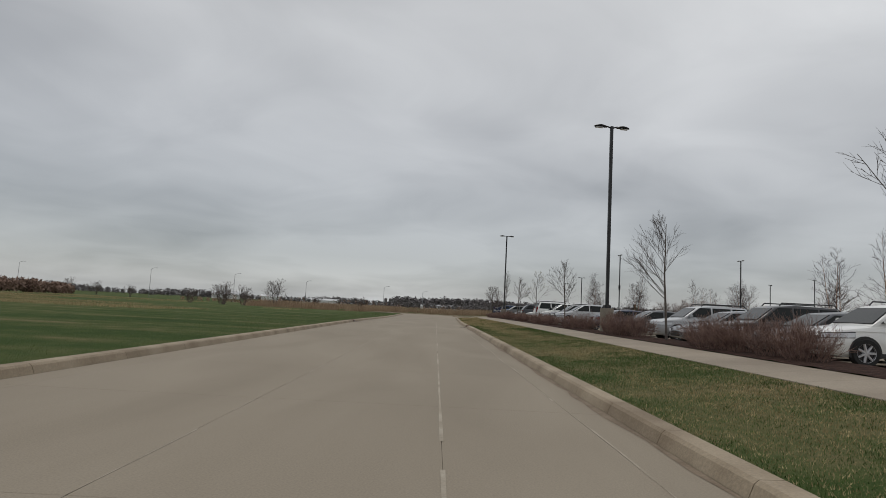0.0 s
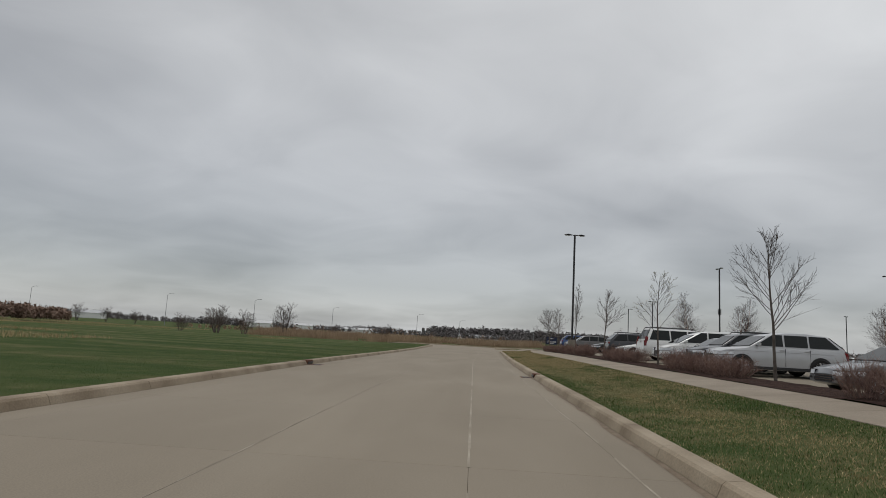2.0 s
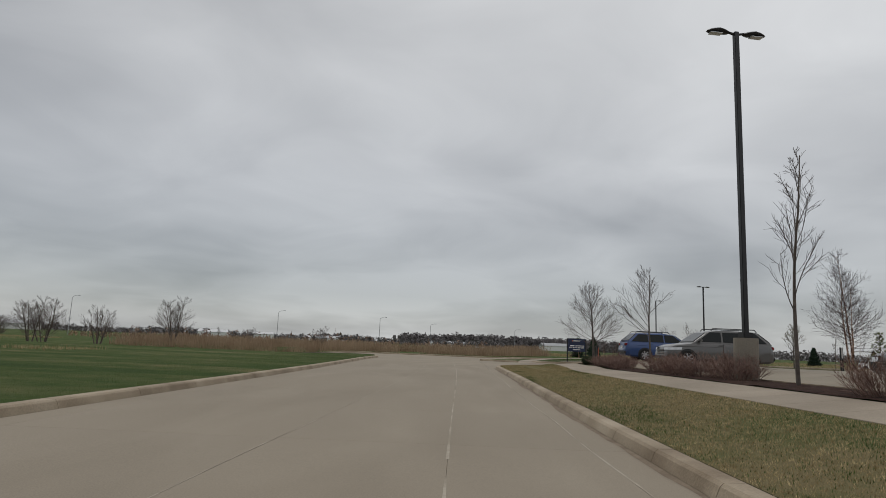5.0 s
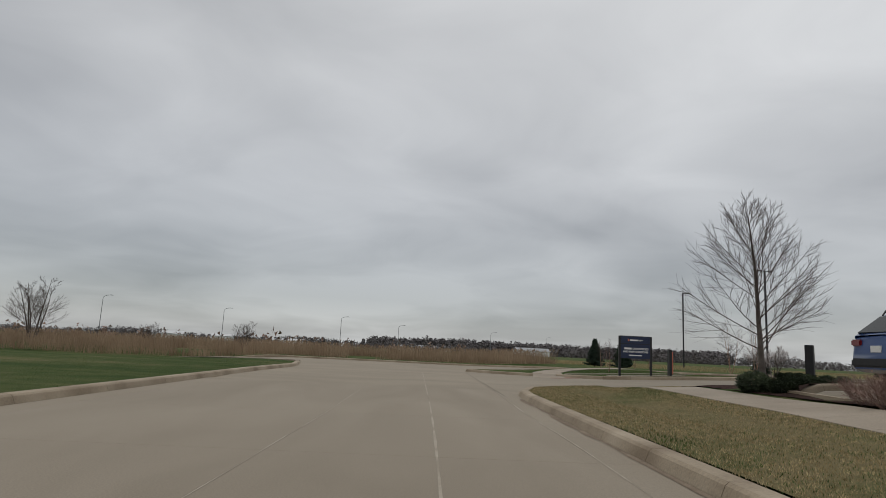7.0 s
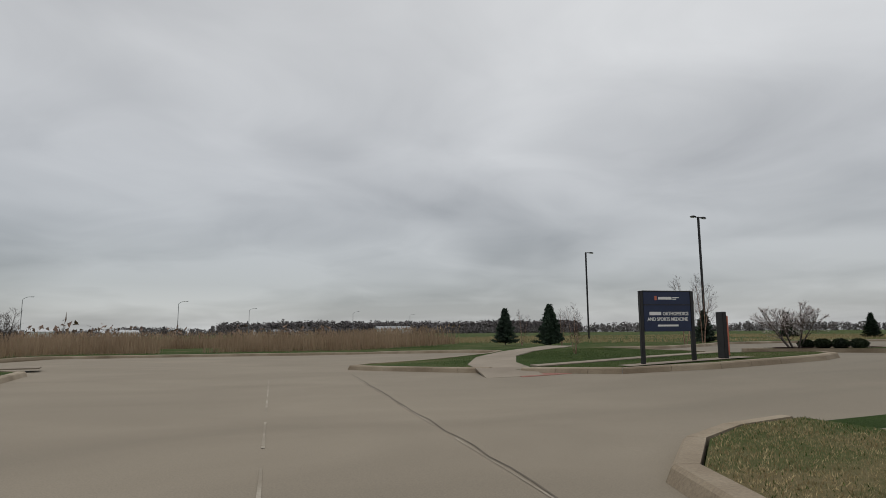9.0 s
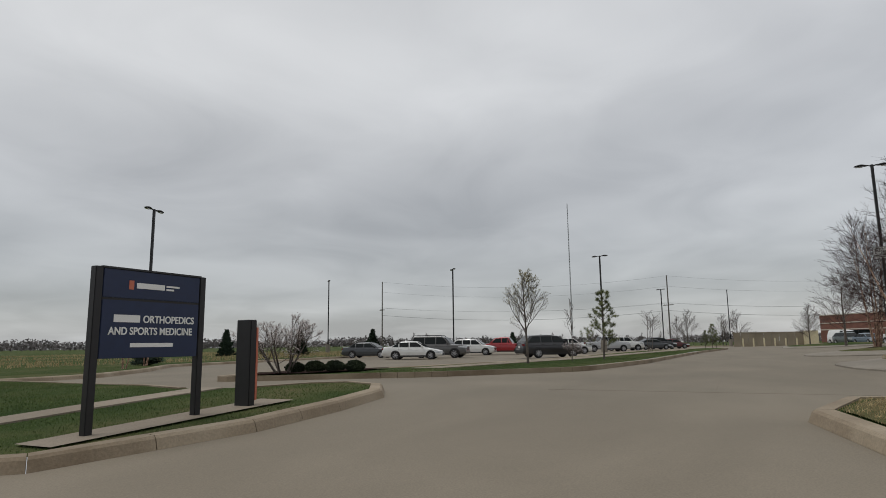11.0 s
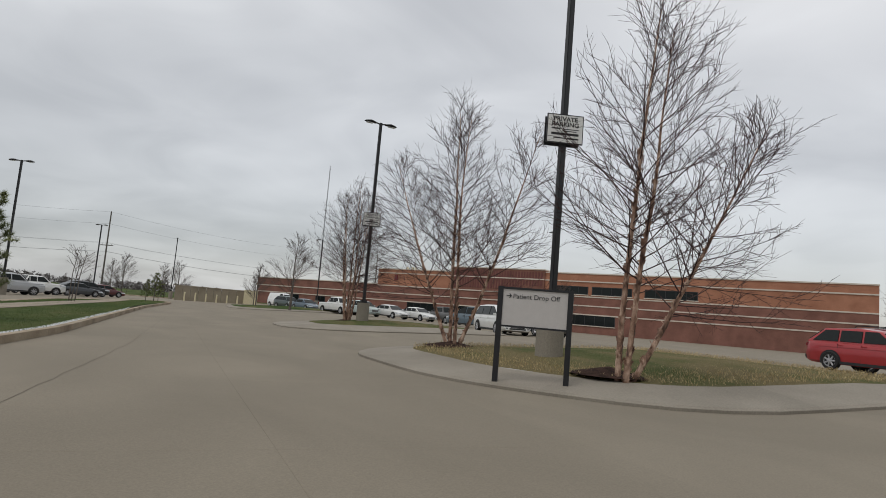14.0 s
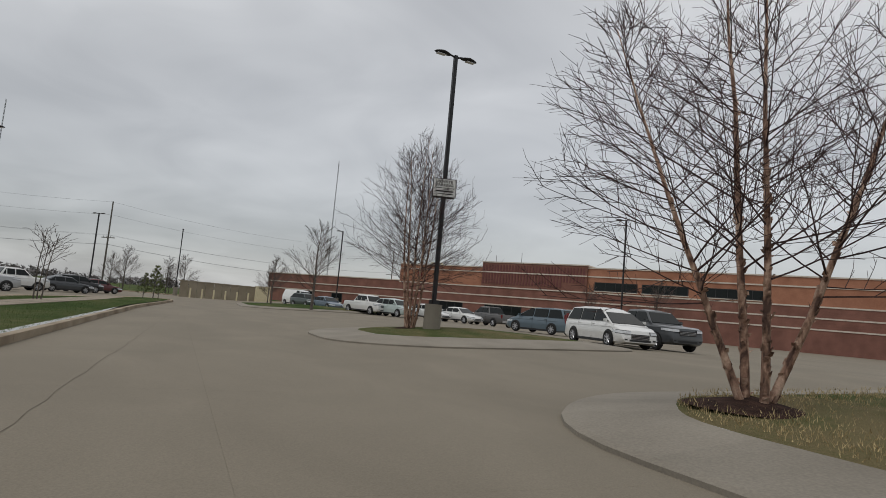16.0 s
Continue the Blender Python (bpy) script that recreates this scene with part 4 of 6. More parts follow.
def river_birch(seed, h, stems, label, limbs=44, subs=8, twigs=4, reach=0.36, r=0.064, twig_r=0.0064, peel=300):
    """A leafless river birch; stems: (azimuth, lean in degrees, share of the height)."""
    rng = random.Random(seed)
    e = thing("birch_tree", 0, 0, 0, 0, label, "tree", "birch trees")
    bv, bf, flakes = [], [], []
    for az, lean, share in stems:
        a, ln = radians(az), math.tan(radians(lean))
        base = Vector((0.13 * math.cos(a), 0.13 * math.sin(a), -0.1))
        hh = h * share
        stem = [base]
        d = Vector((math.cos(a) * ln, math.sin(a) * ln, 1)).normalized()
        for k in range(14):
            d = (d + Vector((rng.uniform(-1, 1), rng.uniform(-1, 1), 0)) * 0.045 + Vector((0, 0, 0.028))).normalized()
            stem.append(stem[-1] + d * (hh / 14 * (1 + 0.35 * (1 - d.z))))
        tv, tf = [], []
        tube(tv, tf, stem, r * (0.75 + 0.25 * share), 0.006, 8)
        ob = raw("stem", tv, tf, M_BIRCH, e)
        for p in ob.data.polygons:
            p.use_smooth = True
        flakes.append(tv)
        for k in range(limbs):
            t = 0.25 + 0.74 * (k + rng.random()) / limbs
            fall = 1 - (t - 0.25) / 0.75
            p, dd = along(stem, t)
            ln2 = h * reach * (0.12 + 0.88 * min(1.0, 1.12 * fall) ** 0.8) * rng.uniform(0.5, 1.1) * (0.8 + 0.2 * share)
            br = limb(rng, p, side_dir(rng, dd, (0.70 + 0.62 * fall) * rng.uniform(0.82, 1.15), 0.10), ln2, 7, 0.085, 0.030)
            r1 = max(0.006, 0.0165 * (0.25 + 0.75 * fall) * rng.uniform(0.7, 1.1))
            tube(bv, bf, br, r1, twig_r * 0.7, 4)
            n2 = max(3, int(subs * (0.45 + 0.55 * fall)))
            for q in range(n2):
                u = 0.14 + 0.84 * (q + rng.random()) / n2
                p2, d2 = along(br, u)
                l2 = (0.26 + ln2 * 0.34 * (1.05 - u * 0.6)) * rng.uniform(0.6, 1.2)
                sb = limb(rng, p2, side_dir(rng, d2, rng.uniform(0.45, 0.85), 0.10), l2, 3, 0.10, 0.03)
                tube(bv, bf, sb, max(twig_r, r1 * 0.36), twig_r * 0.55, 3)
                for w in range(twigs):
                    p3, d3 = along(sb, min(1.0, 0.12 + 0.88 * (w + rng.random()) / twigs))
                    tw = limb(rng, p3, side_dir(rng, d3, rng.uniform(0.4, 0.8), 0.05), rng.uniform(0.12, 0.34), 2, 0.10, 0.02)
                    tube(bv, bf, tw, twig_r * 0.62, twig_r * 0.36, 3)
    raw("crown", bv, bf, M_BIRCHTWIG, e)
    vs, fs = [], []
    for _ in range(peel):
        tv = rng.choice(flakes)
        ring = rng.randrange(0, 8)
        i = ring * 8 + rng.randrange(8)
        c = tv[i].lerp(tv[i + 8], rng.random())
        mid = sum((tv[ring * 8 + m] for m in range(8)), Vector()) / 8
        o = c - mid
        o.z = 0
        o = o.normalized() if o.length > 1e-4 else Vector((1, 0, 0))
        sd = Vector((-o.y, o.x, 0)) * rng.uniform(0.015, 0.045)
        h2 = Vector((0, 0, rng.uniform(0.03, 0.10)))
        b = len(vs)
        vs += [c - sd, c + sd, c + sd * 0.8 + h2 + o * rng.uniform(0.01, 0.05), c - sd * 0.7 + h2 + o * rng.uniform(0.01, 0.05)]
        fs.append((b, b + 1, b + 2, b + 3))
    tagged(raw("peeling_bark", vs, fs, M_BIRCH, e), "curled pale bark flakes", kind="stuff")
    return e


BIRCH = "leafless multi-stemmed river birch with peeling bark"
birch = river_birch(31, 8.0, [(60, 2, 1.0), (150, 7, 0.86), (234, 28, 0.70)], BIRCH + " and one leaning stem", limbs=50, subs=9, twigs=4, reach=0.37)
place(birch, 37.2, 109.0, 0, lift=0.3)
birch_b = river_birch(37, 7.8, [(20, 3, 1.0), (180, 5, 0.9), (241, 20, 0.86), (61, 25, 0.72)], BIRCH + " spreading to both sides", limbs=44, subs=9, twigs=4, reach=0.375)
place(birch_b, 44.19, 109.45, 0, lift=0.3)
birch_c = river_birch(39, 7.9, [(0, 3, 1.0), (62, 8, 0.9), (125, 10, 0.88), (190, 9, 0.93), (250, 8, 0.86), (310, 11, 0.9)], "dense upright clump of leafless river birch stems", limbs=40, subs=8, reach=0.42, r=0.065, twig_r=0.0065)
place(birch_c, 61.9, 107.9, 0, lift=0.3)
far_birch = river_birch(41, 7.8, [(20, 3, 1.0), (140, 12, 0.9), (255, 16, 0.85)], "slim leafless birch clump across the car park", limbs=24, subs=6, twigs=3, reach=0.34, twig_r=0.009, peel=60)
place(far_birch, 36.5, 143.0, 80, 0.58)
put(far_birch, 40.4, 146.2, 140, 1.1)
for x, y, a, k in ((22.3, 130.9, 30, 0.46), (26.4, 146.6, 120, 0.52), (29.8, 147.6, 200, 0.55), (31.6, 148.6, 320, 0.5)):
    put(far_birch, x, y, a, k, label="thin leafless shrub-like young birch on the sign lawn")
shade = bare_tree("lot_tree", 41, 7.5, 0.11, "leafless upright tree in the car park", "tree", "car park trees", M_BARK, M_TWIG, clear=0.2, limbs=32, subs=8, twigs=5, spread=1.1, reach=0.44, up=0.14, twig_r=0.008, thin=0.7, wig=0.6, taper=0.5, droop=0.04)
shade.matrix_world = pose(97, 104.9, level(97, 104.9) + 0.13, 0, 0, 80) @ Matrix.Diagonal((1.35, 1.35, 1.08, 1))
for x, y, a, s in ((36.5, 43.5, 20, 0.80), (31, 31, 160, 0.7), (38, 70, 140, 0.66), (46, 84, 190, 0.66), (50, 66, 250, 0.6)):
    put(far_birch, x, y, a, s * 1.75, label="leafless multi-stemmed birch in the car park")
for x, y, a, s in ((112, 107, 30, 0.5), (104.0, 107.7, 10, 0.62), (165, 125.8, 40, 0.95), (165.2, 115.6, 250, 0.9), (164, 118.6, 100, 0.8), (156, 127.2, 10, 0.75), (46, 58, 220, 0.6), (70, 88, 0, 0.5), (80, 86, 60, 0.5)):
    put(shade, x, y, a, s)
stems = bare_tree("multi_stem_tree", 43, 6.5, 0.09, "leafless rounded multi-stemmed tree in the meadow", "tree", "meadow trees", M_BARK, M_TWIG, stems=5, clear=0.2, limbs=50, subs=7, twigs=5, spread=0.95, reach=0.40, splay=0.34, up=0.1, twig_r=0.0065, thin=0.7, wig=0.7)
stems.matrix_world = pose(-30.9, 158.0, level(-30.9, 158) + 0.13, 0, 0, 0) @ Matrix.Diagonal((1.45, 1.45, 1.08, 1))
for x, y, a, s in ((-35.1, 132.6, 20, 0.78), (-37.5, 138.5, 90, 0.85), (-35.0, 145.5, 160, 0.8), (-45.5, 141, 200, 0.6), (-90, 205, 200, 0.6), (-120, 240, 50, 0.8), (-128, 236, 0, 0.9), (-10, 163, 30, 0.5), (-22, 166, 60, 0.42)):
    put(stems, x, y, a, s)

redbud = bare_tree("ornamental_tree", 51, 2.6, 0.05, "low spreading ornamental tree with pale pink buds", "tree", "ornamental trees", M_BARK, M_TWIG, stems=7, clear=0.25, limbs=56, subs=6, twigs=4, spread=0.95, reach=0.52, splay=0.62, up=0.08, buds=M_PINK, twig_r=0.004, bud_n=1, wig=0.55, thin=0.7)
redbud.matrix_world = pose(32.7, 130.1, level(32.7, 130.1) + 0.13, 0, 0, 0) @ Matrix.Diagonal((1.0, 1.0, 0.78, 1))
for x, y, a, s in ((30.5, 56, 10, 1.2), (33.5, 58, 80, 1.25), (29, 46, 150, 1.1), (36, 61, 200, 1.2), (60, 126.5, 40, 0.5)):
    put(redbud, x, y, a, s)
flower = bare_tree("flowering_tree", 56, 4.0, 0.06, "young tree with sparse pale opening leaves", "tree", "drive trees", M_BARK, M_TWIG, clear=0.33, limbs=28, subs=7, twigs=4, spread=0.85, reach=0.40, up=0.20, buds=M_BUD, twig_r=0.006, bud_n=1)
place(flower, 41.4, 124.0, 0)
arch = bare_tree("arching_tree", 58, 3.7, 0.045, "thin leafless tree with arching upper branches", "tree", "drive trees", M_BARK, M_TWIG, stems=3, clear=0.52, limbs=14, subs=4, twigs=2, spread=0.8, reach=0.42, splay=0.16, up=0.1, droop=0.09, twig_r=0.008)
place(arch, 73.2, 122.8, 60)
sap = bare_tree("sapling", 57, 3.0, 0.025, "thin leafless sapling on the lawn strip", "tree", "drive trees", M_BARK, M_TWIG, clear=0.4, limbs=9, subs=4, twigs=2, spread=0.5, reach=0.3, up=0.2)
place(sap, 44.4, 122.8, 0)
far_tree = bare_tree("far_tree", 59, 7.0, 0.12, "leafless tree far across the fields", "tree", "far trees", M_BARK, M_TWIG, clear=0.2, limbs=18, subs=6, twigs=3, spread=0.7, reach=0.4, up=0.15, twig_r=0.02)
place(far_tree, 165, 118, 0, 0.75)
for k in range(26):
    rr = random.Random(900 + k)
    put(far_tree, 160 + rr.uniform(0, 60), 122 + rr.uniform(0, 90), rr.uniform(0, 360), rr.uniform(0.5, 0.9))
for k in range(16):
    rr = random.Random(700 + k)
    put(far_tree, -330 + 520 * k / 16 + rr.uniform(-6, 6), 350 + rr.uniform(0, 60), rr.uniform(0, 360), rr.uniform(0.6, 1.3))


def clump(vs, fs, rng, c, s, up):
    """A small tuft of needles or leaves."""
    for _ in range(3):
        d = Vector((rng.uniform(-1, 1), rng.uniform(-1, 1), rng.uniform(-1, 1) + up)).normalized()
        a = d.orthogonal().normalized() * (s * 0.3)
        b = len(vs)
        vs += [c - a, c + a, c + d * s]
        fs.append((b, b + 1, b + 2))


def spruce(name, seed, h, w, mat, label, group, tufts=2600):
    rng = random.Random(seed)
    e = thing(name, 0, 0, 0, 0, label, "conifer", group)
    part("trunk", nrod((0, 0, -0.1), (0, 0, h * 0.95), 0.05 * h / 3, 0.01, 7), M_BARK, e)
    vs, fs = [], []
    arms = 90
    for k in range(arms):
        t = 0.04 + 0.95 * (k / arms)
        rad = w * (1 - t) ** 0.9 * rng.uniform(0.6, 1.15) + 0.04
        a = k * 2.4 + rng.uniform(-0.3, 0.3)
        z = h * t
        n = max(4, int(tufts / arms * (1.2 - t)))
        for i in range(n):
            u = (i + rng.random()) / n
            rr = rad * (0.15 + 0.85 * u)
            spreadw = 0.16 * (1 - u * 0.5) * w
            c = Vector((math.cos(a) * rr + rng.uniform(-1, 1) * spreadw, math.sin(a) * rr + rng.uniform(-1, 1) * spreadw, z + 0.14 * h * 0.4 * u * u - 0.1 * rr + rng.uniform(-0.03, 0.03)))
            clump(vs, fs, rng, c, rng.uniform(0.09, 0.16) * h / 2.2, 0.35)
    raw("crown", vs, fs, mat, e)
    return e


sp = spruce("spruce", 61, 2.1, 0.86, M_NEEDLE, "dark green conical spruce on the lawn", "spruces", 4200)
place(sp, 27.6, 152.9, 0, 1.24)
put(sp, 28.1, 145.8, 90, 1.0)
put(sp, 41.6, 147.6, 30, 0.9)
for x, y, s in ((68.5, 167.5, 1.1), (74, 161.5, 1.0), (80, 155.5, 1.1), (110, 148, 1.05)):
    put(sp, x, y, x * 7, s)


def pine_tree(seed, h, w):
    """An open young pine: bare whorled limbs that end in tufts of long needles."""
    rng = random.Random(seed)
    e = thing("pine", 0, 0, 0, 0, "open yellowish-green young pine on the lawn strip", "conifer", "pines")
    wood_v, wood_f, vs, fs = [], [], [], []
    trunk = limb(rng, Vector((0, 0, -0.1)), Vector((0, 0, 1)), h, 10, 0.03, 0.02)
    tube(wood_v, wood_f, trunk, 0.055, 0.012, 7)
    tips = [trunk[-1]]
    for k in range(34):
        t = 0.16 + 0.82 * k / 34
        p, d = along(trunk, t)
        a = k * 2.39 + rng.uniform(-0.4, 0.4)
        ln = w * (1.08 - t) ** 0.75 * rng.uniform(0.55, 1.15)
        br = limb(rng, p, Vector((math.cos(a), math.sin(a), 0.25 + 0.5 * t)), ln, 4, 0.10, 0.06)
        tube(wood_v, wood_f, br, 0.016, 0.006, 4)
        tips.append(br[-1])
        for _ in range(4):
            p2, d2 = along(br, rng.uniform(0.4, 1.0))
            s = limb(rng, p2, side_dir(rng, d2, rng.uniform(0.5, 0.9), 0.2), ln * rng.uniform(0.18, 0.38), 2, 0.1, 0.06)
            tube(wood_v, wood_f, s, 0.008, 0.004, 3)
            tips.append(s[-1])
            tips.append(s[1])
    for c in tips:
        for _ in range(26):
            d = Vector((rng.gauss(0, 1), rng.gauss(0, 1), rng.gauss(0, 1) + 0.5)).normalized()
            q = d.orthogonal().normalized() * 0.008
            s = rng.uniform(0.10, 0.20)
            b = len(vs)
            vs += [c - q, c + q, c + d * s]
            fs.append((b, b + 1, b + 2))
    raw("trunk", wood_v, wood_f, M_BARK, e)
    raw("needles", vs, fs, M_PINE, e)
    return e


pine = pine_tree(63, 3.6, 1.25)
place(pine, 48.0, 122.0, 0)
put(pine, 100.6, 118.6, 50, 0.85)
put(pine, 97.6, 119.3, 80, 0.62)
put(pine, 102.2, 118.2, 170, 0.6)


def shrub_mesh(seed, h, w, stems):
    rng = random.Random(seed)
    vs, fs = [], []
    for _ in range(stems):
        a, q = rng.uniform(0, math.tau), rng.random() ** 0.6
        p = Vector((math.cos(a) * q * w * 0.32, math.sin(a) * q * w * 0.32, -0.04))
        d = Vector((math.cos(a) * q * 0.75, math.sin(a) * q * 0.75, 1))
        pts = limb(rng, p, d, h * rng.uniform(0.75, 1.1) * (1.05 - 0.3 * q), 5, 0.20, 0.02)
        tube(vs, fs, pts, 0.0075, 0.003, 3)
        for _ in range(13):
            p2, d2 = along(pts, rng.uniform(0.2, 0.98))
            tw = limb(rng, p2, side_dir(rng, d2, rng.uniform(0.5, 1.1), 0.1), h * rng.uniform(0.12, 0.36), 2, 0.25, 0.05)
            tube(vs, fs, tw, 0.0042, 0.002, 3)
    me = bpy.data.meshes.new("branchwork")
    me.from_pydata(vs, [], fs)
    me.materials.append(M_HEDGE)
    return me


SHRUBS = [shrub_mesh(70 + k, 0.95, 1.5, 92) for k in range(5)]


def shrub(x, y, s, k, sz=1.0):
    e = thing("shrub", x, y, level(x, y) + 0.16, k * 67, "bare reddish-brown twiggy shrub in the mulch bed", "shrub", "hedge shrubs")
    t = new("branchwork", SHRUBS[k % 5])
    t.parent = e
    t.scale = (s, s, sz)
    return e


k = 0
for y0, y1, hz in ((15.8, 21.6, 1.08), (27.8, 31.4, 1.15), (37.2, 41.0, 0.95), (47.2, 53.2, 0.85), (59.8, 66.4, 0.85), (72.0, 78.2, 0.9), (84.0, 90.8, 0.8), (95.2, 102.4, 0.72)):
    y = y0
    while y <= y1:
        shrub(max(17.85, walk_x(y) + 2.25) + 0.2 * math.sin(k * 1.7), y, 0.95 + 0.12 * math.sin(k * 2.3), k, hz + 0.06 * math.sin(k))
        y += 1.38 + 0.22 * math.sin(k * 3.1)
        k += 1


def boxwood(name, seed, label):
    rng = random.Random(seed)
    e = thing(name, 0, 0, 0, 0, label, "shrub", "evergreen shrubs")
    part("stem", nrod((0, 0, -0.1), (0, 0, 0.4), 0.03, 0.015, 6), M_BARK, e)
    vs, fs = [], []
    for _ in range(1500):
        d = Vector((rng.gauss(0, 1), rng.gauss(0, 1), rng.gauss(0, 1))).normalized()
        q = rng.uniform(0.72, 1.03) * (1 + 0.12 * noise.noise(d * 3))
        clump(vs, fs, rng, Vector((d.x * 0.55 * q, d.y * 0.55 * q, 0.36 + d.z * 0.38 * q)), 0.09, 0.1)
    raw("foliage", vs, fs, M_BOX, e)
    return e


bw = boxwood("boxwood", 81, "rounded dark green evergreen shrub in mulch")
place(bw, 18.65, 106.5, 0, 0.78)
for x, y, s in ((18.95, 105.75, 0.8), (19.6, 106.3, 0.7), (20.4, 107.0, 0.66), (21.2, 107.4, 0.62), (22.2, 108.2, 0.62), (33.1, 129.9, 0.8), (33.3, 129.2, 0.84), (33.5, 128.5, 0.82), (33.7, 127.8, 0.8)):
    put(bw, x, y, x * 50, s, s * 0.85)
# ---- vehicles ----
PAINT = {}


def paint(c, rough=0.3):
    if c not in PAINT:
        PAINT[c] = plain("car_paint", c, rough, 0.15, 0.6, 0.04, 2.0)
    return PAINT[c]


WHEELS = {}


def wheel_meshes(r):
    """Tyre, rim and spokes of one wheel size, axle along y, outer side at -y."""
    if r in WHEELS:
        return WHEELS[r]
    bm = bmesh.new()
    prof = [(0.60, -0.105), (0.93, -0.115), (1.0, -0.07), (1.0, 0.07), (0.93, 0.115), (0.60, 0.105)]
    n = 26
    vs = [[bm.verts.new((math.cos(math.tau * i / n) * r * q, y, math.sin(math.tau * i / n) * r * q)) for i in range(n)] for q, y in prof]
    for a, b in zip(vs, vs[1:]):
        for i in range(n):
            bm.faces.new((a[i], a[(i + 1) % n], b[(i + 1) % n], b[i]))
    tyre = bpy.data.meshes.new("tyre")
    bm.to_mesh(tyre)
    bm.free()
    tyre.materials.append(M_RUBBER)
    bm = bmesh.new()
    rod(bm, (0, -0.05, 0), (0, 0.10, 0), r * 0.63, r * 0.63, 24)
    back = bpy.data.meshes.new("barrel")
    bm.to_mesh(back)
    bm.free()
    back.materials.append(M_BLACK)
    bm = bmesh.new()
    ring = [(0.62, -0.10), (0.66, -0.112), (0.66, -0.06), (0.60, -0.06)]
    vs = [[bm.verts.new((math.cos(math.tau * i / n) * r * q, y, math.sin(math.tau * i / n) * r * q)) for i in range(n)] for q, y in ring]
    for a, b in zip(vs, vs[1:] + vs[:1]):
        for i in range(n):
            bm.faces.new((a[i], a[(i + 1) % n], b[(i + 1) % n], b[i]))
    for k in range(7):
        a = math.tau * k / 7
        rod(bm, (0, -0.075, 0), (math.cos(a) * r * 0.63, -0.09, math.sin(a) * r * 0.63), r * 0.11, r * 0.085, 6)
    rod(bm, (0, -0.05, 0), (0, -0.105, 0), r * 0.16, r * 0.13, 12)
    rim = bpy.data.meshes.new("rim")
    bm.to_mesh(rim)
    bm.free()
    rim.materials.append(M_ALLOY)
    WHEELS[r] = (tyre, back, rim)
    return WHEELS[r]


# length, width, wheelbase, tyre radius; then lines of (x from nose, height) for the lower body's top, roof points
KINDS = {
    "sedan": dict(L=4.85, W=1.84, wb=2.82, r=0.335, clear=0.20, top=[(0, 0.52), (0.10, 0.66), (0.45, 0.76), (1.25, 0.90), (2.2, 0.93), (3.6, 0.97), (4.1, 1.02), (4.7, 0.99), (4.85, 0.70)], roof=[(1.20, 0.90), (2.05, 1.40), (2.75, 1.46), (3.35, 1.41), (4.15, 1.02)], cuts=(2.62, 3.45)),
    "suv": dict(L=4.75, W=1.88, wb=2.75, r=0.365, clear=0.24, top=[(0, 0.62), (0.08, 0.84), (0.35, 0.95), (1.15, 1.06), (2.2, 1.08), (3.8, 1.12), (4.5, 1.12), (4.68, 1.05), (4.75, 0.72)], roof=[(1.10, 1.05), (1.85, 1.60), (2.6, 1.69), (4.05, 1.64), (4.62, 1.12)], cuts=(2.45, 3.35)),
    "big_suv": dict(L=5.2, W=2.04, wb=2.98, r=0.40, clear=0.27, top=[(0, 0.70), (0.06, 0.98), (0.3, 1.08), (1.35, 1.14), (2.2, 1.15), (4.2, 1.17), (5.0, 1.17), (5.13, 1.10), (5.2, 0.75)], roof=[(1.30, 1.13), (1.95, 1.80), (2.6, 1.89), (4.75, 1.87), (5.08, 1.17)], cuts=(2.65, 3.65)),
    "crossover": dict(L=5.15, W=1.99, wb=3.07, r=0.385, clear=0.24, top=[(0, 0.62), (0.08, 0.88), (0.35, 1.0), (1.25, 1.11), (2.3, 1.14), (4.1, 1.19), (4.85, 1.19), (5.05, 1.10), (5.15, 0.74)], roof=[(1.22, 1.10), (2.1, 1.64), (2.75, 1.76), (3.6, 1.78), (4.45, 1.70), (5.0, 1.19)], cuts=(2.65, 3.62)),
    "van": dict(L=5.17, W=2.0, wb=3.08, r=0.36, clear=0.19, top=[(0, 0.55), (0.10, 0.78), (0.45, 0.93), (1.05, 1.03), (2.0, 1.06), (4.4, 1.08), (5.0, 1.08), (5.1, 1.02), (5.17, 0.70)], roof=[(0.78, 0.99), (1.85, 1.60), (2.55, 1.75), (3.6, 1.78), (4.65, 1.72), (5.07, 1.08)], cuts=(2.40, 3.60)),
    "cargo_van": dict(L=5.6, W=2.0, wb=3.5, r=0.36, clear=0.25, top=[(0, 0.65), (0.08, 1.0), (0.3, 1.10), (0.85, 1.20), (2.0, 1.24), (4.5, 1.24), (5.4, 1.24), (5.55, 1.1), (5.6, 0.8)], roof=[(0.75, 1.18), (1.35, 1.95), (2.1, 2.08), (5.2, 2.08), (5.5, 1.24)], cuts=(2.1,)),
    "pickup": dict(L=5.75, W=2.0, wb=3.6, r=0.39, clear=0.30, top=[(0, 0.75), (0.08, 1.05), (0.35, 1.13), (1.45, 1.20), (2.2, 1.22), (3.85, 1.22), (4.0, 1.18), (5.65, 1.18), (5.75, 0.85)], roof=[(1.40, 1.19), (2.05, 1.80), (2.6, 1.87), (3.5, 1.86), (3.92, 1.22)], cuts=(2.75, 3.4)),
}


def line_at(line, x):
    for (x0, z0), (x1, z1) in zip(line, line[1:]):
        if x0 <= x <= x1:
            return z0 + (z1 - z0) * (x - x0) / (x1 - x0)
    return line[-1][1] if x > line[-1][0] else line[0][1]


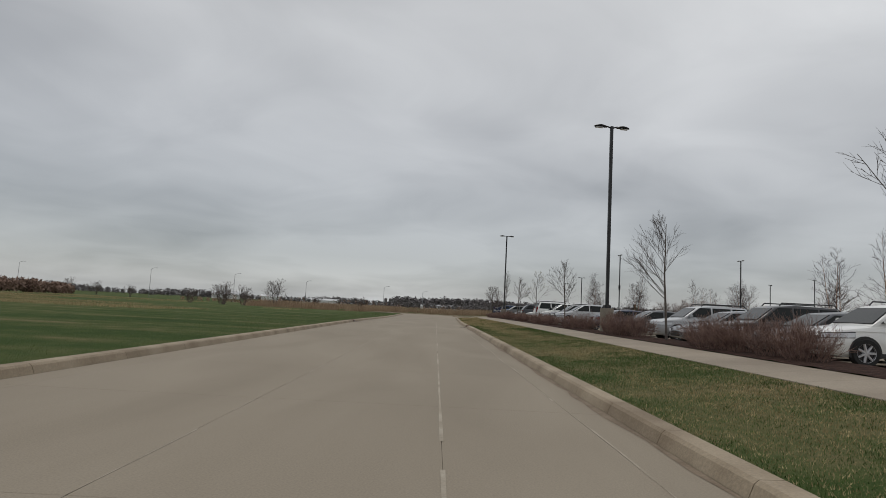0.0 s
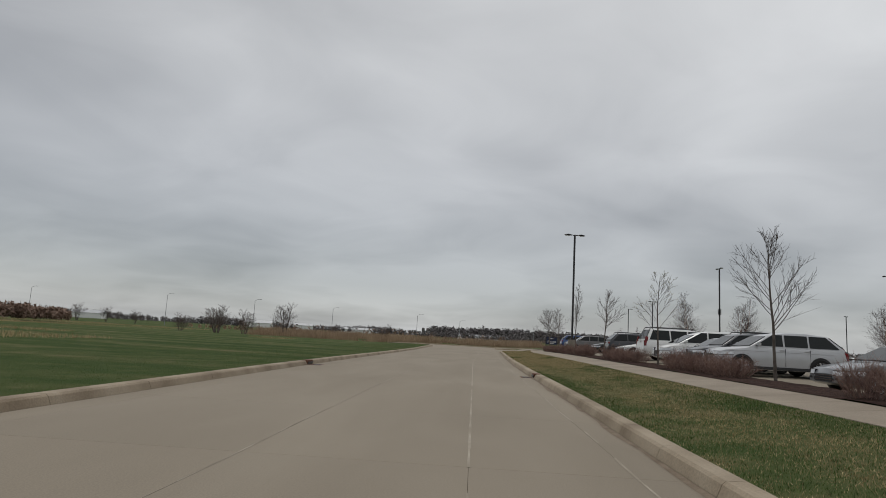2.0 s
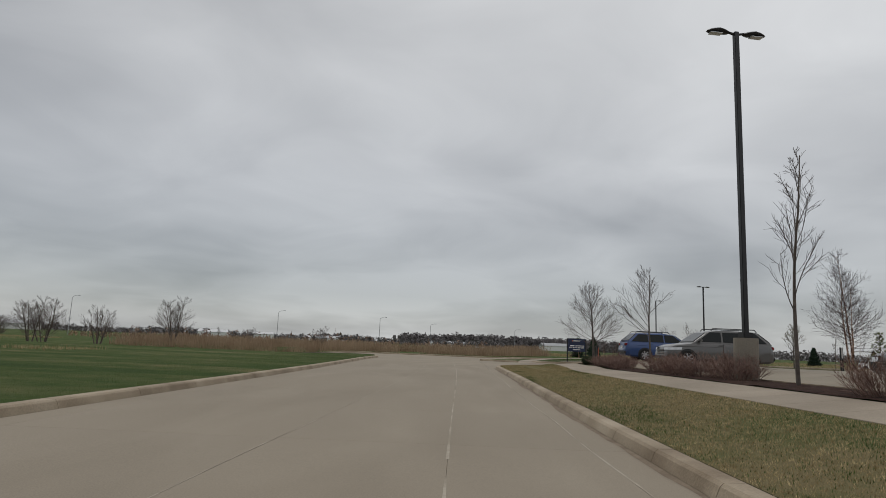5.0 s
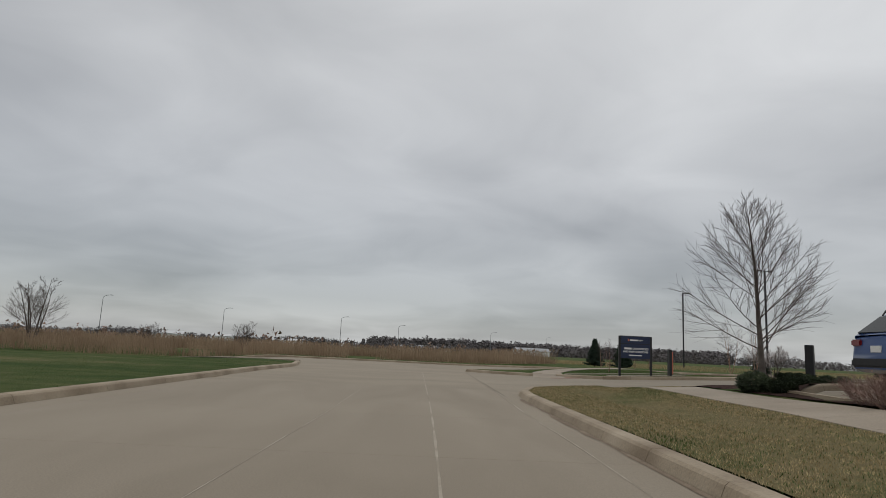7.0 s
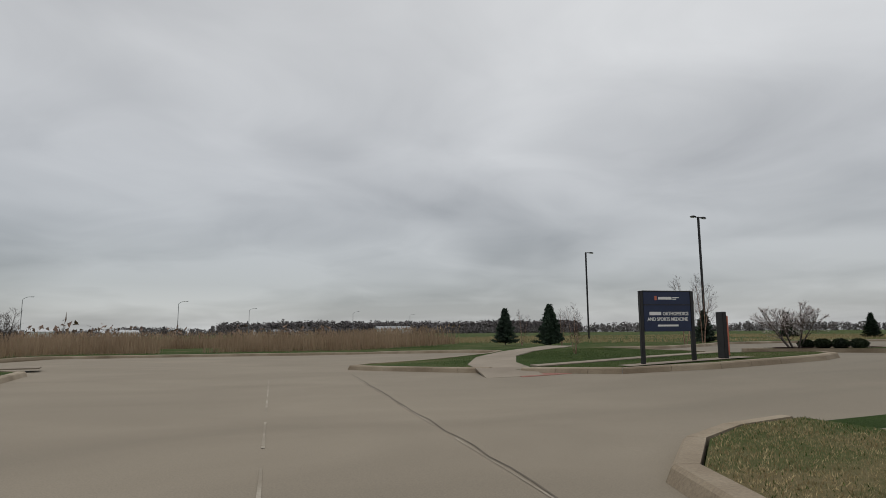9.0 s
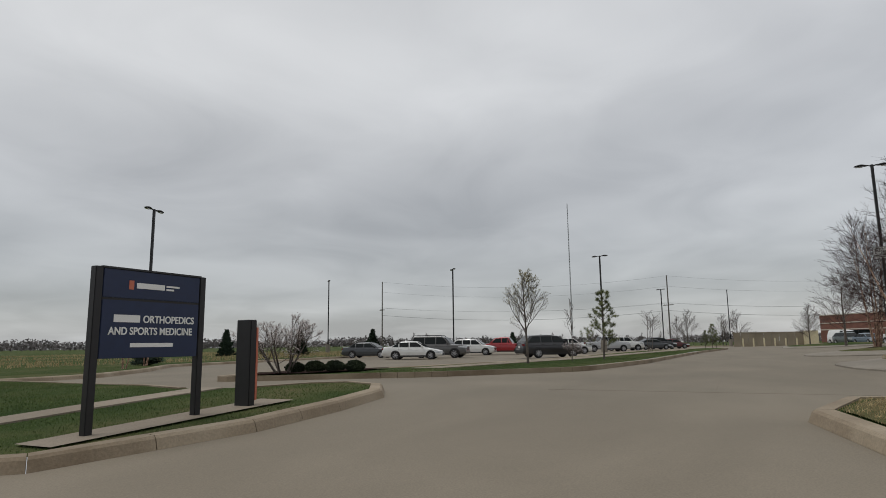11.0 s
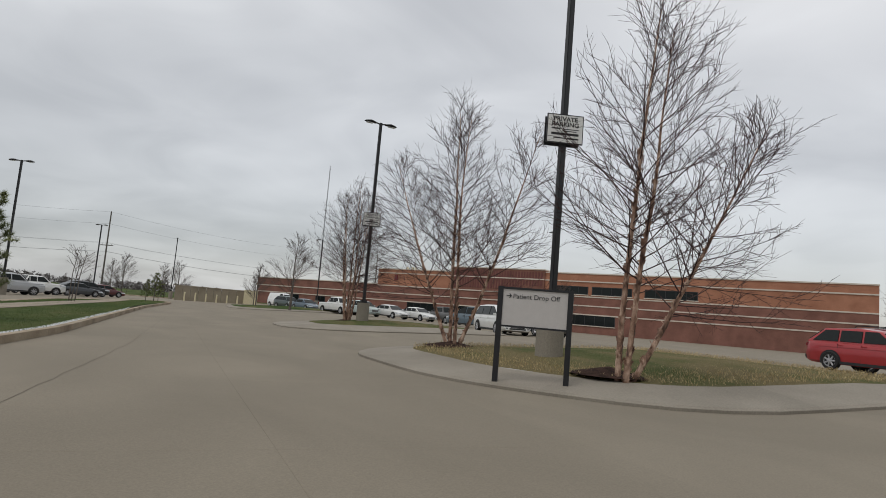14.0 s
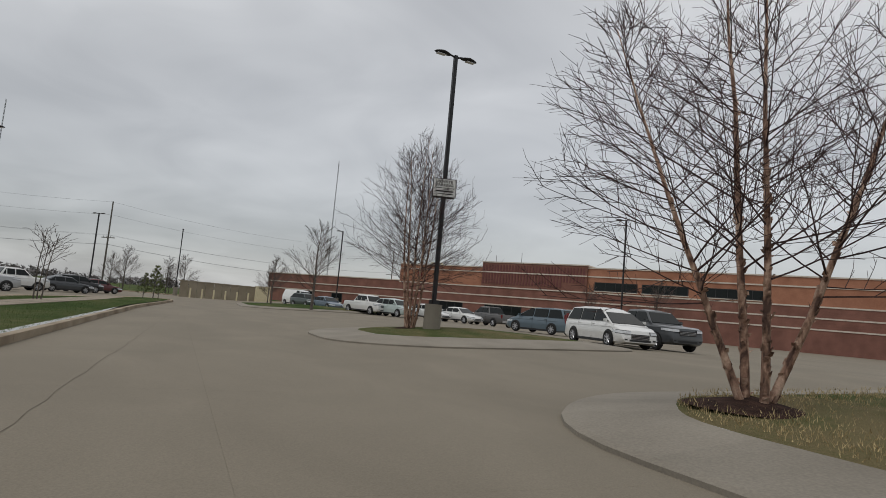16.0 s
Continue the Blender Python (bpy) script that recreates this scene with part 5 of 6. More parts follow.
def vehicle(kind, colour, x, y, rz, label, rails=False, group="parked cars", lower=None, name=None):
    """One parked car; its nose points along local +x."""
    k = KINDS[kind]
    L, W, r = k["L"], k["W"], k["r"]
    hw = W / 2
    nm = name or {"sedan": "sedan", "suv": "suv", "big_suv": "suv", "crossover": "suv", "van": "minivan", "cargo_van": "cargo_van", "pickup": "pickup_truck"}[kind]
    e = thing(nm, x, y, level(x, y), rz, label, "pickup truck" if kind == "pickup" else "van" if "van" in kind else "car", group)
    body_mat = paint(colour)
    ax_f = L * 0.185 if kind != "pickup" else 0.98
    wheels_x = (ax_f, ax_f + k["wb"])

    def fx(d):
        return L / 2 - d
    # lower body, lofted over cross sections from nose to tail
    xs = sorted({d for d, _ in k["top"]} | {0.04, 0.22, L - 0.04, L - 0.2} | {w + s * r * 1.15 for w in wheels_x for s in (-1, 1)})
    bm = bmesh.new()
    rings = []
    for d in xs:
        t = line_at(k["top"], d)
        ends = min(d, L - d)
        tuck = (1 - min(1, ends / 0.55)) ** 2
        w = hw * (1 - 0.17 * tuck)
        zb = k["clear"] + 0.10 * tuck
        belly = zb + (t - zb) * 0.45
        sec = [(0, zb), (w * 0.88, zb), (w * 0.975, zb + 0.09), (w, belly), (w * 0.985, t - 0.14), (w * 0.93, t - 0.035), (w * 0.84, t), (0, t + 0.025)]
        full = [(-a, b) for a, b in sec[::-1][:-1]] + sec
        rings.append([bm.verts.new((fx(d), a, b)) for a, b in full[:-1]])
    for a, b in zip(rings, rings[1:]):
        n = len(a)
        for i in range(n):
            bm.faces.new((a[i], a[(i + 1) % n], b[(i + 1) % n], b[i]))
    bm.faces.new(rings[0][::-1])
    bm.faces.new(rings[-1])
    bmesh.ops.recalc_face_normals(bm, faces=bm.faces)
    body = part("body", bm, body_mat, e, smoothed=True)
    # cabin shell
    rf = k["roof"]
    z0 = rf[0][1]
    bm = bmesh.new()
    rings = []
    for d, z in rf:
        b = line_at(k["top"], d) - 0.03
        hgt = max(z - b, 0.015)
        wb, wr = hw * 0.90, hw * (0.90 - 0.19 * min(1, hgt / 0.5))
        sec = [(wb, b), (wr + 0.02, b + hgt * 0.86), (wr - 0.05, b + hgt * 0.965), (wr * 0.55, b + hgt), (0, b + hgt + 0.012)]
        full = sec + [(-a, c) for a, c in sec[::-1][1:]]
        rings.append([bm.verts.new((fx(d), a, c)) for a, c in full])
    for a, b in zip(rings, rings[1:]):
        for i in range(len(a) - 1):
            bm.faces.new((a[i], a[i + 1], b[i + 1], b[i]))
    bmesh.ops.recalc_face_normals(bm, faces=bm.faces)
    part("cabin", bm, body_mat, e, smoothed=True)

    def surf(d, z):
        """Half width of the cabin's side at a place."""
        b = line_at(k["top"], d) - 0.03
        ztop = line_at(rf, d)
        hgt = max(ztop - b, 0.015)
        full_h = max(zz for _, zz in rf) - b
        wr = hw * (0.90 - 0.19 * min(1, hgt / 0.5))
        u = min(1, max(0, (z - b) / (hgt * 0.86)))
        return hw * 0.90 + (wr + 0.02 - hw * 0.90) * u

    def pane(name, quad, nrm):
        vs = [Vector(q) for q in quad]
        c = sum(vs, Vector()) / len(vs)
        n = Vector(nrm).normalized()
        vs2 = [v + n * 0.03 for v in vs]
        vs1 = [c + (v - c) * 1.015 - n * 0.02 for v in vs]
        m = len(vs)
        return raw(name, vs1 + vs2, [tuple(range(m, 2 * m)), *[(i, (i + 1) % m, m + (i + 1) % m, m + i) for i in range(m)]], M_GLASS, e)

    # windscreen and back window
    for nmw, (d0, zz0), (d1, zz1), s in (("windscreen", rf[0], rf[1], 1), ("rear_window", rf[-1], rf[-2], -1)):
        if kind == "cargo_van" and s < 0:
            continue
        dx, dz = (fx(d1) - fx(d0)), zz1 - zz0
        p0, p1 = 0.10, 0.90
        a0, a1 = d0 + (d1 - d0) * p0, d0 + (d1 - d0) * p1
        za, zb2 = zz0 + dz * p0, zz0 + dz * p1 - 0.02
        ya, yb = hw * 0.835, hw * 0.675
        q = [(fx(a0), -ya, za), (fx(a0), ya, za), (fx(a1), yb, zb2), (fx(a1), -yb, zb2)]
        pane(nmw, q if s > 0 else q[::-1], (dz * s, 0, abs(dx)))
    # side windows
    zlo_off, zhi = 0.06, max(z for _, z in rf) - 0.13
    zl = line_at(k["top"], rf[1][0]) + zlo_off

    def lean(d, which):
        (da, zza), (db, zzb) = (rf[0], rf[1]) if which == 0 else (rf[-1], rf[-2])
        return da + (db - da) * (d - zza) / (zzb - zza)
    fl, fh = lean(zl, 0) + 0.12, lean(zhi, 0) + 0.10
    rl, rh = lean(zl, 1) - 0.16, lean(zhi, 1) - 0.13
    edges = [(fl, fh)] + [(c, c + 0.02) for c in k["cuts"]] + [(rl, rh)]
    if kind == "cargo_van":
        edges = edges[:2]
    for s in (-1, 1):
        for (al, ah), (bl, bh) in zip(edges, edges[1:]):
            g = 0.045
            q = [(al + g, zl), (bl - g, zl), (bh - g, zhi), (ah + g, zhi)]
            pts = [(fx(d), s * surf(d, z), z) for d, z in q]
            pane("side_window", pts if s < 0 else pts[::-1], (0, s, 0.25))
        part("mirror", nbox(fx(fl + 0.12) - 0.06, fx(fl + 0.12) + 0.07, s * (hw * 0.94) - 0.02 + (0 if s > 0 else -0.14), s * (hw * 0.94) + 0.02 + (0.14 if s > 0 else 0), zl - 0.02, zl + 0.12, 0.03), body_mat, e)
        part("sill_trim", nbox(fx(wheels_x[1] - r * 1.1), fx(wheels_x[0] + r * 1.1), s * hw * 0.985 - 0.02, s * hw * 0.985 + 0.02, k["clear"] + 0.02, k["clear"] + 0.13, 0.01), M_TRIM, e)
        for d in [c for c in k["cuts"]]:
            part("door_handle", nbox(fx(d - 0.12) - 0.1, fx(d - 0.12) + 0.1, s * hw * 0.99 - 0.012, s * hw * 0.99 + 0.03, zl - 0.17, zl - 0.14, 0.008), body_mat, e)
            part("door_seam", nbox(fx(d) - 0.005, fx(d) + 0.005, s * hw * 0.985 - 0.004, s * hw * 0.985 + 0.016, k["clear"] + 0.16, zl - 0.09), M_BLACK, e)
        for wx in wheels_x:
            # wheel arch: a flat black disc paints in its shaded hollow, none is cut
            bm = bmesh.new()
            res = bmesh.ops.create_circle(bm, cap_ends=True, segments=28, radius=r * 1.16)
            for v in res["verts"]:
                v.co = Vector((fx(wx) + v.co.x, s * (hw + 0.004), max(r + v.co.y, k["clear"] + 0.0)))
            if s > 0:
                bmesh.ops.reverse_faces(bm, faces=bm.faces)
            part("arch_shade", bm, M_BLACK, e)
            wh = new("wheel")
            wh.parent = e
            wh.matrix_parent_inverse = Matrix.Identity(4)
            wh.location = (fx(wx), s * (hw - 0.062), r)
            wh.rotation_euler = (0, 0, 0 if s < 0 else math.pi)
            for nm2, me in zip(("tyre", "barrel", "rim"), wheel_meshes(r)):
                o = new(nm2, me)
                o.parent = wh
        # lamps
        tz = line_at(k["top"], 0.25)
        def bw(d):
            return hw * (1 - 0.17 * (1 - min(1, d / 0.55)) ** 2)
        outer = [(-0.012, 0.50 * hw), (-0.004, bw(0.03) * 0.86), (0.05, bw(0.05) * 0.99), (0.16, bw(0.16) + 0.004), (0.34, bw(0.34) + 0.006), (0.62, bw(0.6) + 0.004)]
        inner = [(0.55, 0.80 * hw), (0.12, 0.50 * hw)]
        lens = outer + inner
        for nm3, lo, hi, grow, mt in (("headlight", tz - 0.195, tz - 0.085, 0.0, M_LENS), ("lamp_housing", tz - 0.215, tz - 0.065, -0.006, M_TRIM)):
            vs = [(fx(d) + grow, s * (y - 0.004 * (grow < 0)), lo + 0.05 * max(0, d)) for d, y in lens] + [(fx(d + 0.02) + grow, s * (y - 0.012 - 0.004 * (grow < 0)), hi + 0.06 * max(0, d)) for d, y in lens]
            m = len(lens)
            fs = [(i, (i + 1) % m, m + (i + 1) % m, m + i) for i in range(m)] + [tuple(range(m - 1, -1, -1)), tuple(range(m, 2 * m))]
            raw(nm3, vs, fs if s < 0 else [f[::-1] for f in fs], mt, e)
        part("fog_lamp", nbox(fx(0.16), fx(-0.006), min(s * hw * 0.60, s * hw * 0.80), max(s * hw * 0.60, s * hw * 0.80), k["clear"] + 0.15, k["clear"] + 0.27, 0.03), M_TRIM, e)
        part("arch_lip", nbox(fx(wheels_x[1] + r * 1.25), fx(wheels_x[0] - r * 1.25), s * hw * 0.99 - 0.008, s * hw * 0.99 + 0.010, zl - 0.235, zl - 0.222), body_mat, e)
        if kind in ("big_suv", "van", "cargo_van", "pickup"):
            bm = nbox(fx(L - 0.03), fx(L - 0.22), s * hw * 0.835 - 0.07, s * hw * 0.835 + 0.07, 0.82, 1.16 if kind != "cargo_van" else 1.22, 0.025)
            if kind in ("big_suv", "van"):
                box(bm, fx(L - 0.09), fx(L - 0.26), s * hw * 0.84 - 0.055, s * hw * 0.84 + 0.055, 1.10, 1.38, 0.025)
            part("tail_light", bm, M_RED, e)
        else:
            tt = line_at(k["top"], L - 0.2)
            part("tail_light", nbox(fx(L) - 0.005, fx(L - 0.36), s * hw * 0.70 - 0.16, s * hw * 0.70 + 0.16, tt - 0.24, tt - 0.08, 0.03), M_RED, e)
        if rails:
            zr = max(z for _, z in rf)
            part("roof_rail", rod(rod(rod(bmesh.new(), (fx(rf[1][0] + 0.3), s * hw * 0.62, zr + 0.05), (fx(rf[-2][0] - 0.05), s * hw * 0.62, zr + 0.05), 0.02), (fx(rf[1][0] + 0.3), s * hw * 0.62, zr + 0.05), (fx(rf[1][0] + 0.2), s * hw * 0.62, zr - 0.06), 0.02), (fx(rf[-2][0] - 0.05), s * hw * 0.62, zr + 0.05), (fx(rf[-2][0] + 0.05), s * hw * 0.62, zr - 0.08), 0.02), M_TRIM, e)
    gz = line_at(k["top"], 0.08)
    g = part("grille", nbox(fx(0.10), fx(-0.012), -hw * 0.48, hw * 0.48, gz - 0.34, gz - 0.09, 0.03), M_TRIM, e)
    for q in range(3):
        part("grille_bar", nbox(fx(0.0), fx(-0.022), -hw * 0.46, hw * 0.46, gz - 0.27 + 0.06 * q, gz - 0.25 + 0.06 * q), M_CHROME, g)
    part("lower_intake", nbox(fx(0.12), fx(-0.008), -hw * 0.55, hw * 0.55, k["clear"] + 0.12, k["clear"] + 0.24, 0.02), M_TRIM, e)
    part("rear_bumper", nbox(fx(L + 0.05), fx(L - 0.25), -hw * 0.84, hw * 0.84, k["clear"] + 0.14, k["clear"] + 0.34, 0.04), M_TRIM if kind in ("suv", "cargo_van") else M_CHROME if kind == "pickup" else body_mat, e)
    pz = 0.62 if kind != "big_suv" else 0.95
    part("number_plate", nbox(fx(L + 0.012), fx(L - 0.03), -0.16, 0.16, pz + 0.1, pz + 0.25), M_WHITE, e)
    if kind == "pickup":
        part("bed_well", nbox(fx(L - 0.12), fx(4.05), -hw * 0.80, hw * 0.80, 1.19, 1.215), M_BLACK, e)
    return e


WHITE, SILVER, GREY, DGREY, BLACKC = (0.72, 0.72, 0.70), (0.42, 0.43, 0.44), (0.17, 0.18, 0.19), (0.055, 0.06, 0.066), (0.018, 0.018, 0.02)
NAVYC, BLUE, TAUPE, REDC, GREEN = (0.016, 0.022, 0.055), (0.022, 0.058, 0.18), (0.10, 0.097, 0.094), (0.34, 0.018, 0.022), (0.04, 0.06, 0.055)
W_, E_ = 180, 0
ROW = [
    ("suv", WHITE, 18.0, W_, "white sport utility car parked nose to the shrubs", True),
    ("sedan", DGREY, 20.8, W_, "dark grey sedan parked nose to the shrubs", False),
    ("suv", BLACKC, 23.7, W_, "black sport utility car with roof rails", True),
    ("sedan", GREY, 27.2, W_, "grey sedan parked nose to the shrubs", False),
    ("suv", SILVER, 30.1, W_, "silver crossover with black roof rails", True),
    ("sedan", DGREY, 36.4, W_, "dark grey sedan behind the shrubs", False),
    ("sedan", NAVYC, 40.4, E_, "dark navy sedan parked tail to the shrubs", False),
    ("sedan", GREY, 44.6, W_, "slate grey sedan parked nose to the shrubs", False),
    ("crossover", SILVER, 53.2, W_, "silver three-row sport utility car", False),
    ("suv", DGREY, 55.6, W_, "dark grey sport utility car with roof rails", True),
    ("sedan", GREY, 57.9, W_, "slate grey sedan parked nose to the shrubs", False),
    ("van", WHITE, 60.7, W_, "white minivan parked nose to the shrubs", False),
    ("big_suv", WHITE, 64.2, E_, "large white sport utility car parked tail out to the shrubs", True),
    ("sedan", WHITE, 70.0, W_, "white sedan parked nose to the shrubs", False),
    ("suv", (0.022, 0.024, 0.03), 73.6, E_, "black sport utility car, tail to the shrubs", True),
    ("sedan", (0.02, 0.025, 0.024), 79.7, W_, "near-black sedan behind the shrubs", False),
    ("suv", TAUPE, 94.6, W_, "taupe sport utility car by the shrubs", True),
    ("suv", BLUE, 103.9, E_, "bright blue sport utility car, tail to the shrubs", True),
]
for kd, col, y, a, lb, rl in ROW:
    off = KINDS[kd]["L"] / 2
    vehicle(kd, col, 19.25 + off + (0.8 if y > 100 else 0), y, a, lb, rl)
for kd, col, x, y, a, lb in (
    ("suv", DGREY, 36.5, 24, 0, "dark grey sport utility car in the second row"),
    ("sedan", BLACKC, 36.5, 33, 0, "black sedan in the second row"),
    ("suv", SILVER, 36.5, 52, 0, "silver sport utility car in the second row"),
    ("sedan", GREY, 36.5, 61, 0, "grey sedan in the second row"),
    ("sedan", DGREY, 36.5, 78, 0, "dark grey sedan in the second row"),
    ("suv", REDC, 42.6, 92.4, 180, "red sport utility car beside the maroon one"),
    ("big_suv", (0.12, 0.012, 0.02), 42.8, 89.5, 180, "maroon sport utility truck in the car park"),
    ("pickup", (0.07, 0.075, 0.08), 62.7, 95.0, 176, "dark grey pickup truck beside a white minivan"),
    ("van", WHITE, 62.1, 97.9, 174, "white minivan by the traffic island"),
    ("van", (0.10, 0.14, 0.17), 74.8, 93.4, 20, "blue-grey minivan with its tail light showing"),
    ("pickup", TAUPE, 92, 88.5, 10, "tan pickup truck near the clinic"),
    ("sedan", WHITE, 92, 91.8, 200, "white sedan near the clinic"),
    ("sedan", WHITE, 93, 94.6, 200, "second white sedan near the clinic"),
    ("suv", (0.45, 0.52, 0.50), 94, 97.6, 200, "pale green sport utility car near the clinic"),
    ("pickup", WHITE, 97, 99.5, 200, "white pickup truck near the clinic"),
    ("sedan", (0.11, 0.15, 0.19), 108, 101.0, 200, "blue-grey sedan near the clinic"),
    ("suv", GREEN, 112, 102.6, 200, "green-grey sport utility car near the clinic"),
    ("cargo_van", WHITE, 119.8, 102.1, 200, "white work van beside the brick clinic"),
    ("sedan", WHITE, 60.0, 139.4, -72, "white sedan in the north car park"),
    ("sedan", DGREY, 65.5, 147.0, -80, "dark grey sedan in the north car park"),
    ("big_suv", TAUPE, 64.8, 139.4, -80, "tan sport utility car in the north car park"),
    ("suv", WHITE, 76.5, 141.0, -80, "white sport utility car in the north car park"),
    ("pickup", REDC, 80.5, 139.0, 100, "bright red pickup truck in the north car park"),
    ("suv", BLACKC, 61.3, 128.6, -50, "black sport utility car beside the lawn strip"),
    ("suv", WHITE, 79.0, 131.6, -60, "white sport utility car beside the lawn strip"),
    ("pickup", SILVER, 92.0, 130.2, -60, "silver pickup truck beside the lawn strip"),
    ("pickup", WHITE, 101.0, 129.8, -60, "white pickup truck beside the lawn strip"),
    ("sedan", DGREY, 104.0, 126.2, -60, "dark sedan beside the lawn strip"),
    ("suv", BLACKC, 110.0, 126.0, -60, "black sport utility car at the lawn strip's end"),
    ("sedan", (0.10, 0.02, 0.022), 114.0, 124.6, -60, "maroon sedan at the lawn strip's end"),
):
    vehicle(kd, col, x, y, a, lb, rails=kd == "big_suv")
# ---- signs ----


def text(name, body, size, mat, parent, x, y, z, rx=90, rz=0, align="LEFT", squeeze=1.0, bold=0.0):
    cu = bpy.data.curves.new(name, "FONT")
    cu.body, cu.size, cu.extrude, cu.align_x, cu.offset = body, size, 0.003, align, bold
    tmp = bpy.data.objects.new(name, cu)
    scene.collection.objects.link(tmp)
    me = bpy.data.meshes.new_from_object(tmp.evaluated_get(bpy.context.evaluated_depsgraph_get()))
    bpy.data.objects.remove(tmp)
    me.materials.clear()
    me.materials.append(mat)
    ob = new(name, me)
    ob.parent = parent
    ob.matrix_parent_inverse = Matrix.Identity(4)
    ob.matrix_basis = pose(x, y, z, rx, 0, rz) @ Matrix.Diagonal((squeeze, 1, 1, 1))
    return ob


def bar(parent, x0, x1, z0, z1, y, mat=None):
    return part("text_bar", nbox(x0, x1, y - 0.004, y, z0, z1), mat or M_LETTER, parent)


sg = thing("entrance_sign", 21.26, 123.03, level(21.3, 123.0) + 0.17, -2, "navy blue directional sign on two dark posts", "sign")
sg.scale = (0.955, 1.0, 1.0)
for s in (-1, 1):
    part("post", nbox(s * 0.865 - 0.055, s * 0.865 + 0.055, -0.055, 0.055, -0.15, 2.05, 0.008), M_BLACK, sg)
pn = part("upper_panel", nbox(-0.80, 0.80, -0.05, 0.05, 1.66, 2.03, 0.006), M_NAVY, sg)
part("top_cap", nbox(-0.82, 0.82, -0.06, 0.06, 2.035, 2.06), M_BLACK, sg)
part("middle_rail", nbox(-0.80, 0.80, -0.04, 0.04, 1.625, 1.665), M_BLACK, sg)
pl = part("lower_panel", nbox(-0.80, 0.80, -0.05, 0.05, 0.88, 1.63, 0.006), M_NAVY, sg)
part("logo_mark", nbox(-0.42, -0.345, -0.056, -0.05, 1.78, 1.90), M_ORANGE, pn, "small orange logo shape")
bar(pn, -0.30, 0.16, 1.80, 1.875, -0.051)
bar(pn, 0.19, 0.42, 1.845, 1.87, -0.051)
bar(pn, 0.19, 0.32, 1.80, 1.825, -0.051)
bar(pl, -0.62, -0.22, 1.345, 1.442, -0.051)
text("lettering", "ORTHOPEDICS", 0.138, M_LETTER, pl, -0.17, -0.053, 1.345, squeeze=0.95, bold=0.0028)
text("lettering", "AND SPORTS MEDICINE", 0.138, M_LETTER, pl, 0, -0.053, 1.185, align="CENTER", squeeze=0.93, bold=0.0028)
bar(pl, -0.35, 0.35, 1.02, 1.075, -0.051)

tt = thing("totem_sign", 23.1, 122.99, level(23.1, 123) + 0.17, 0, "short black totem sign with an orange side", "sign")
part("post", nbox(-0.08, 0.06, -0.15, 0.15, -0.15, 1.36, 0.01), M_BLACK, tt)
part("orange_face", nbox(0.06, 0.12, -0.14, 0.14, 0.08, 1.24, 0.008), M_ORANGE, tt, "orange lettered side panel")
for q in range(7):
    part("text_bar", nbox(0.120, 0.125, -0.10, 0.10, 0.25 + 0.13 * q, 0.31 + 0.13 * q), M_LETTER, tt)
t2 = thing("totem_sign", 21.0, 107.8, level(21.0, 107.8) + 0.1, 40, "short black totem sign among the evergreen shrubs", "sign")
part("post", nbox(-0.07, 0.07, -0.11, 0.11, -0.15, 1.22, 0.01), M_BLACK, t2)

ang = math.degrees(math.atan2(110.35 - 111.37, 37.2 - 37.97))
do = thing("drop_off_sign", 37.6, 110.87, level(37.6, 110.9) + 0.28, ang, "pale panel sign between two black posts pointing to drop off", "sign")
for s in (-1, 1):
    part("post", nbox(s * 0.66 - 0.05, s * 0.66 + 0.05, -0.05, 0.05, -0.2, 1.62, 0.006), M_BLACK, do)
part("top_rail", nbox(-0.61, 0.61, -0.04, 0.04, 1.57, 1.61), M_BLACK, do)
part("bottom_rail", nbox(-0.61, 0.61, -0.04, 0.04, 0.85, 0.885), M_BLACK, do)
face = part("panel", nbox(-0.61, 0.61, -0.025, 0.025, 0.885, 1.57), plain("pale_panel", (0.50, 0.475, 0.455), 0.5, var=0.03), do)
text("lettering", "Patient Drop Off", 0.128, M_BLACK, face, -0.42, -0.028, 1.40)
part("arrow", rod(rod(rod(bmesh.new(), (-0.545, -0.027, 1.445), (-0.455, -0.027, 1.445), 0.008), (-0.45, -0.027, 1.445), (-0.488, -0.027, 1.485), 0.008), (-0.45, -0.027, 1.445), (-0.488, -0.027, 1.405), 0.008), M_BLACK, face)


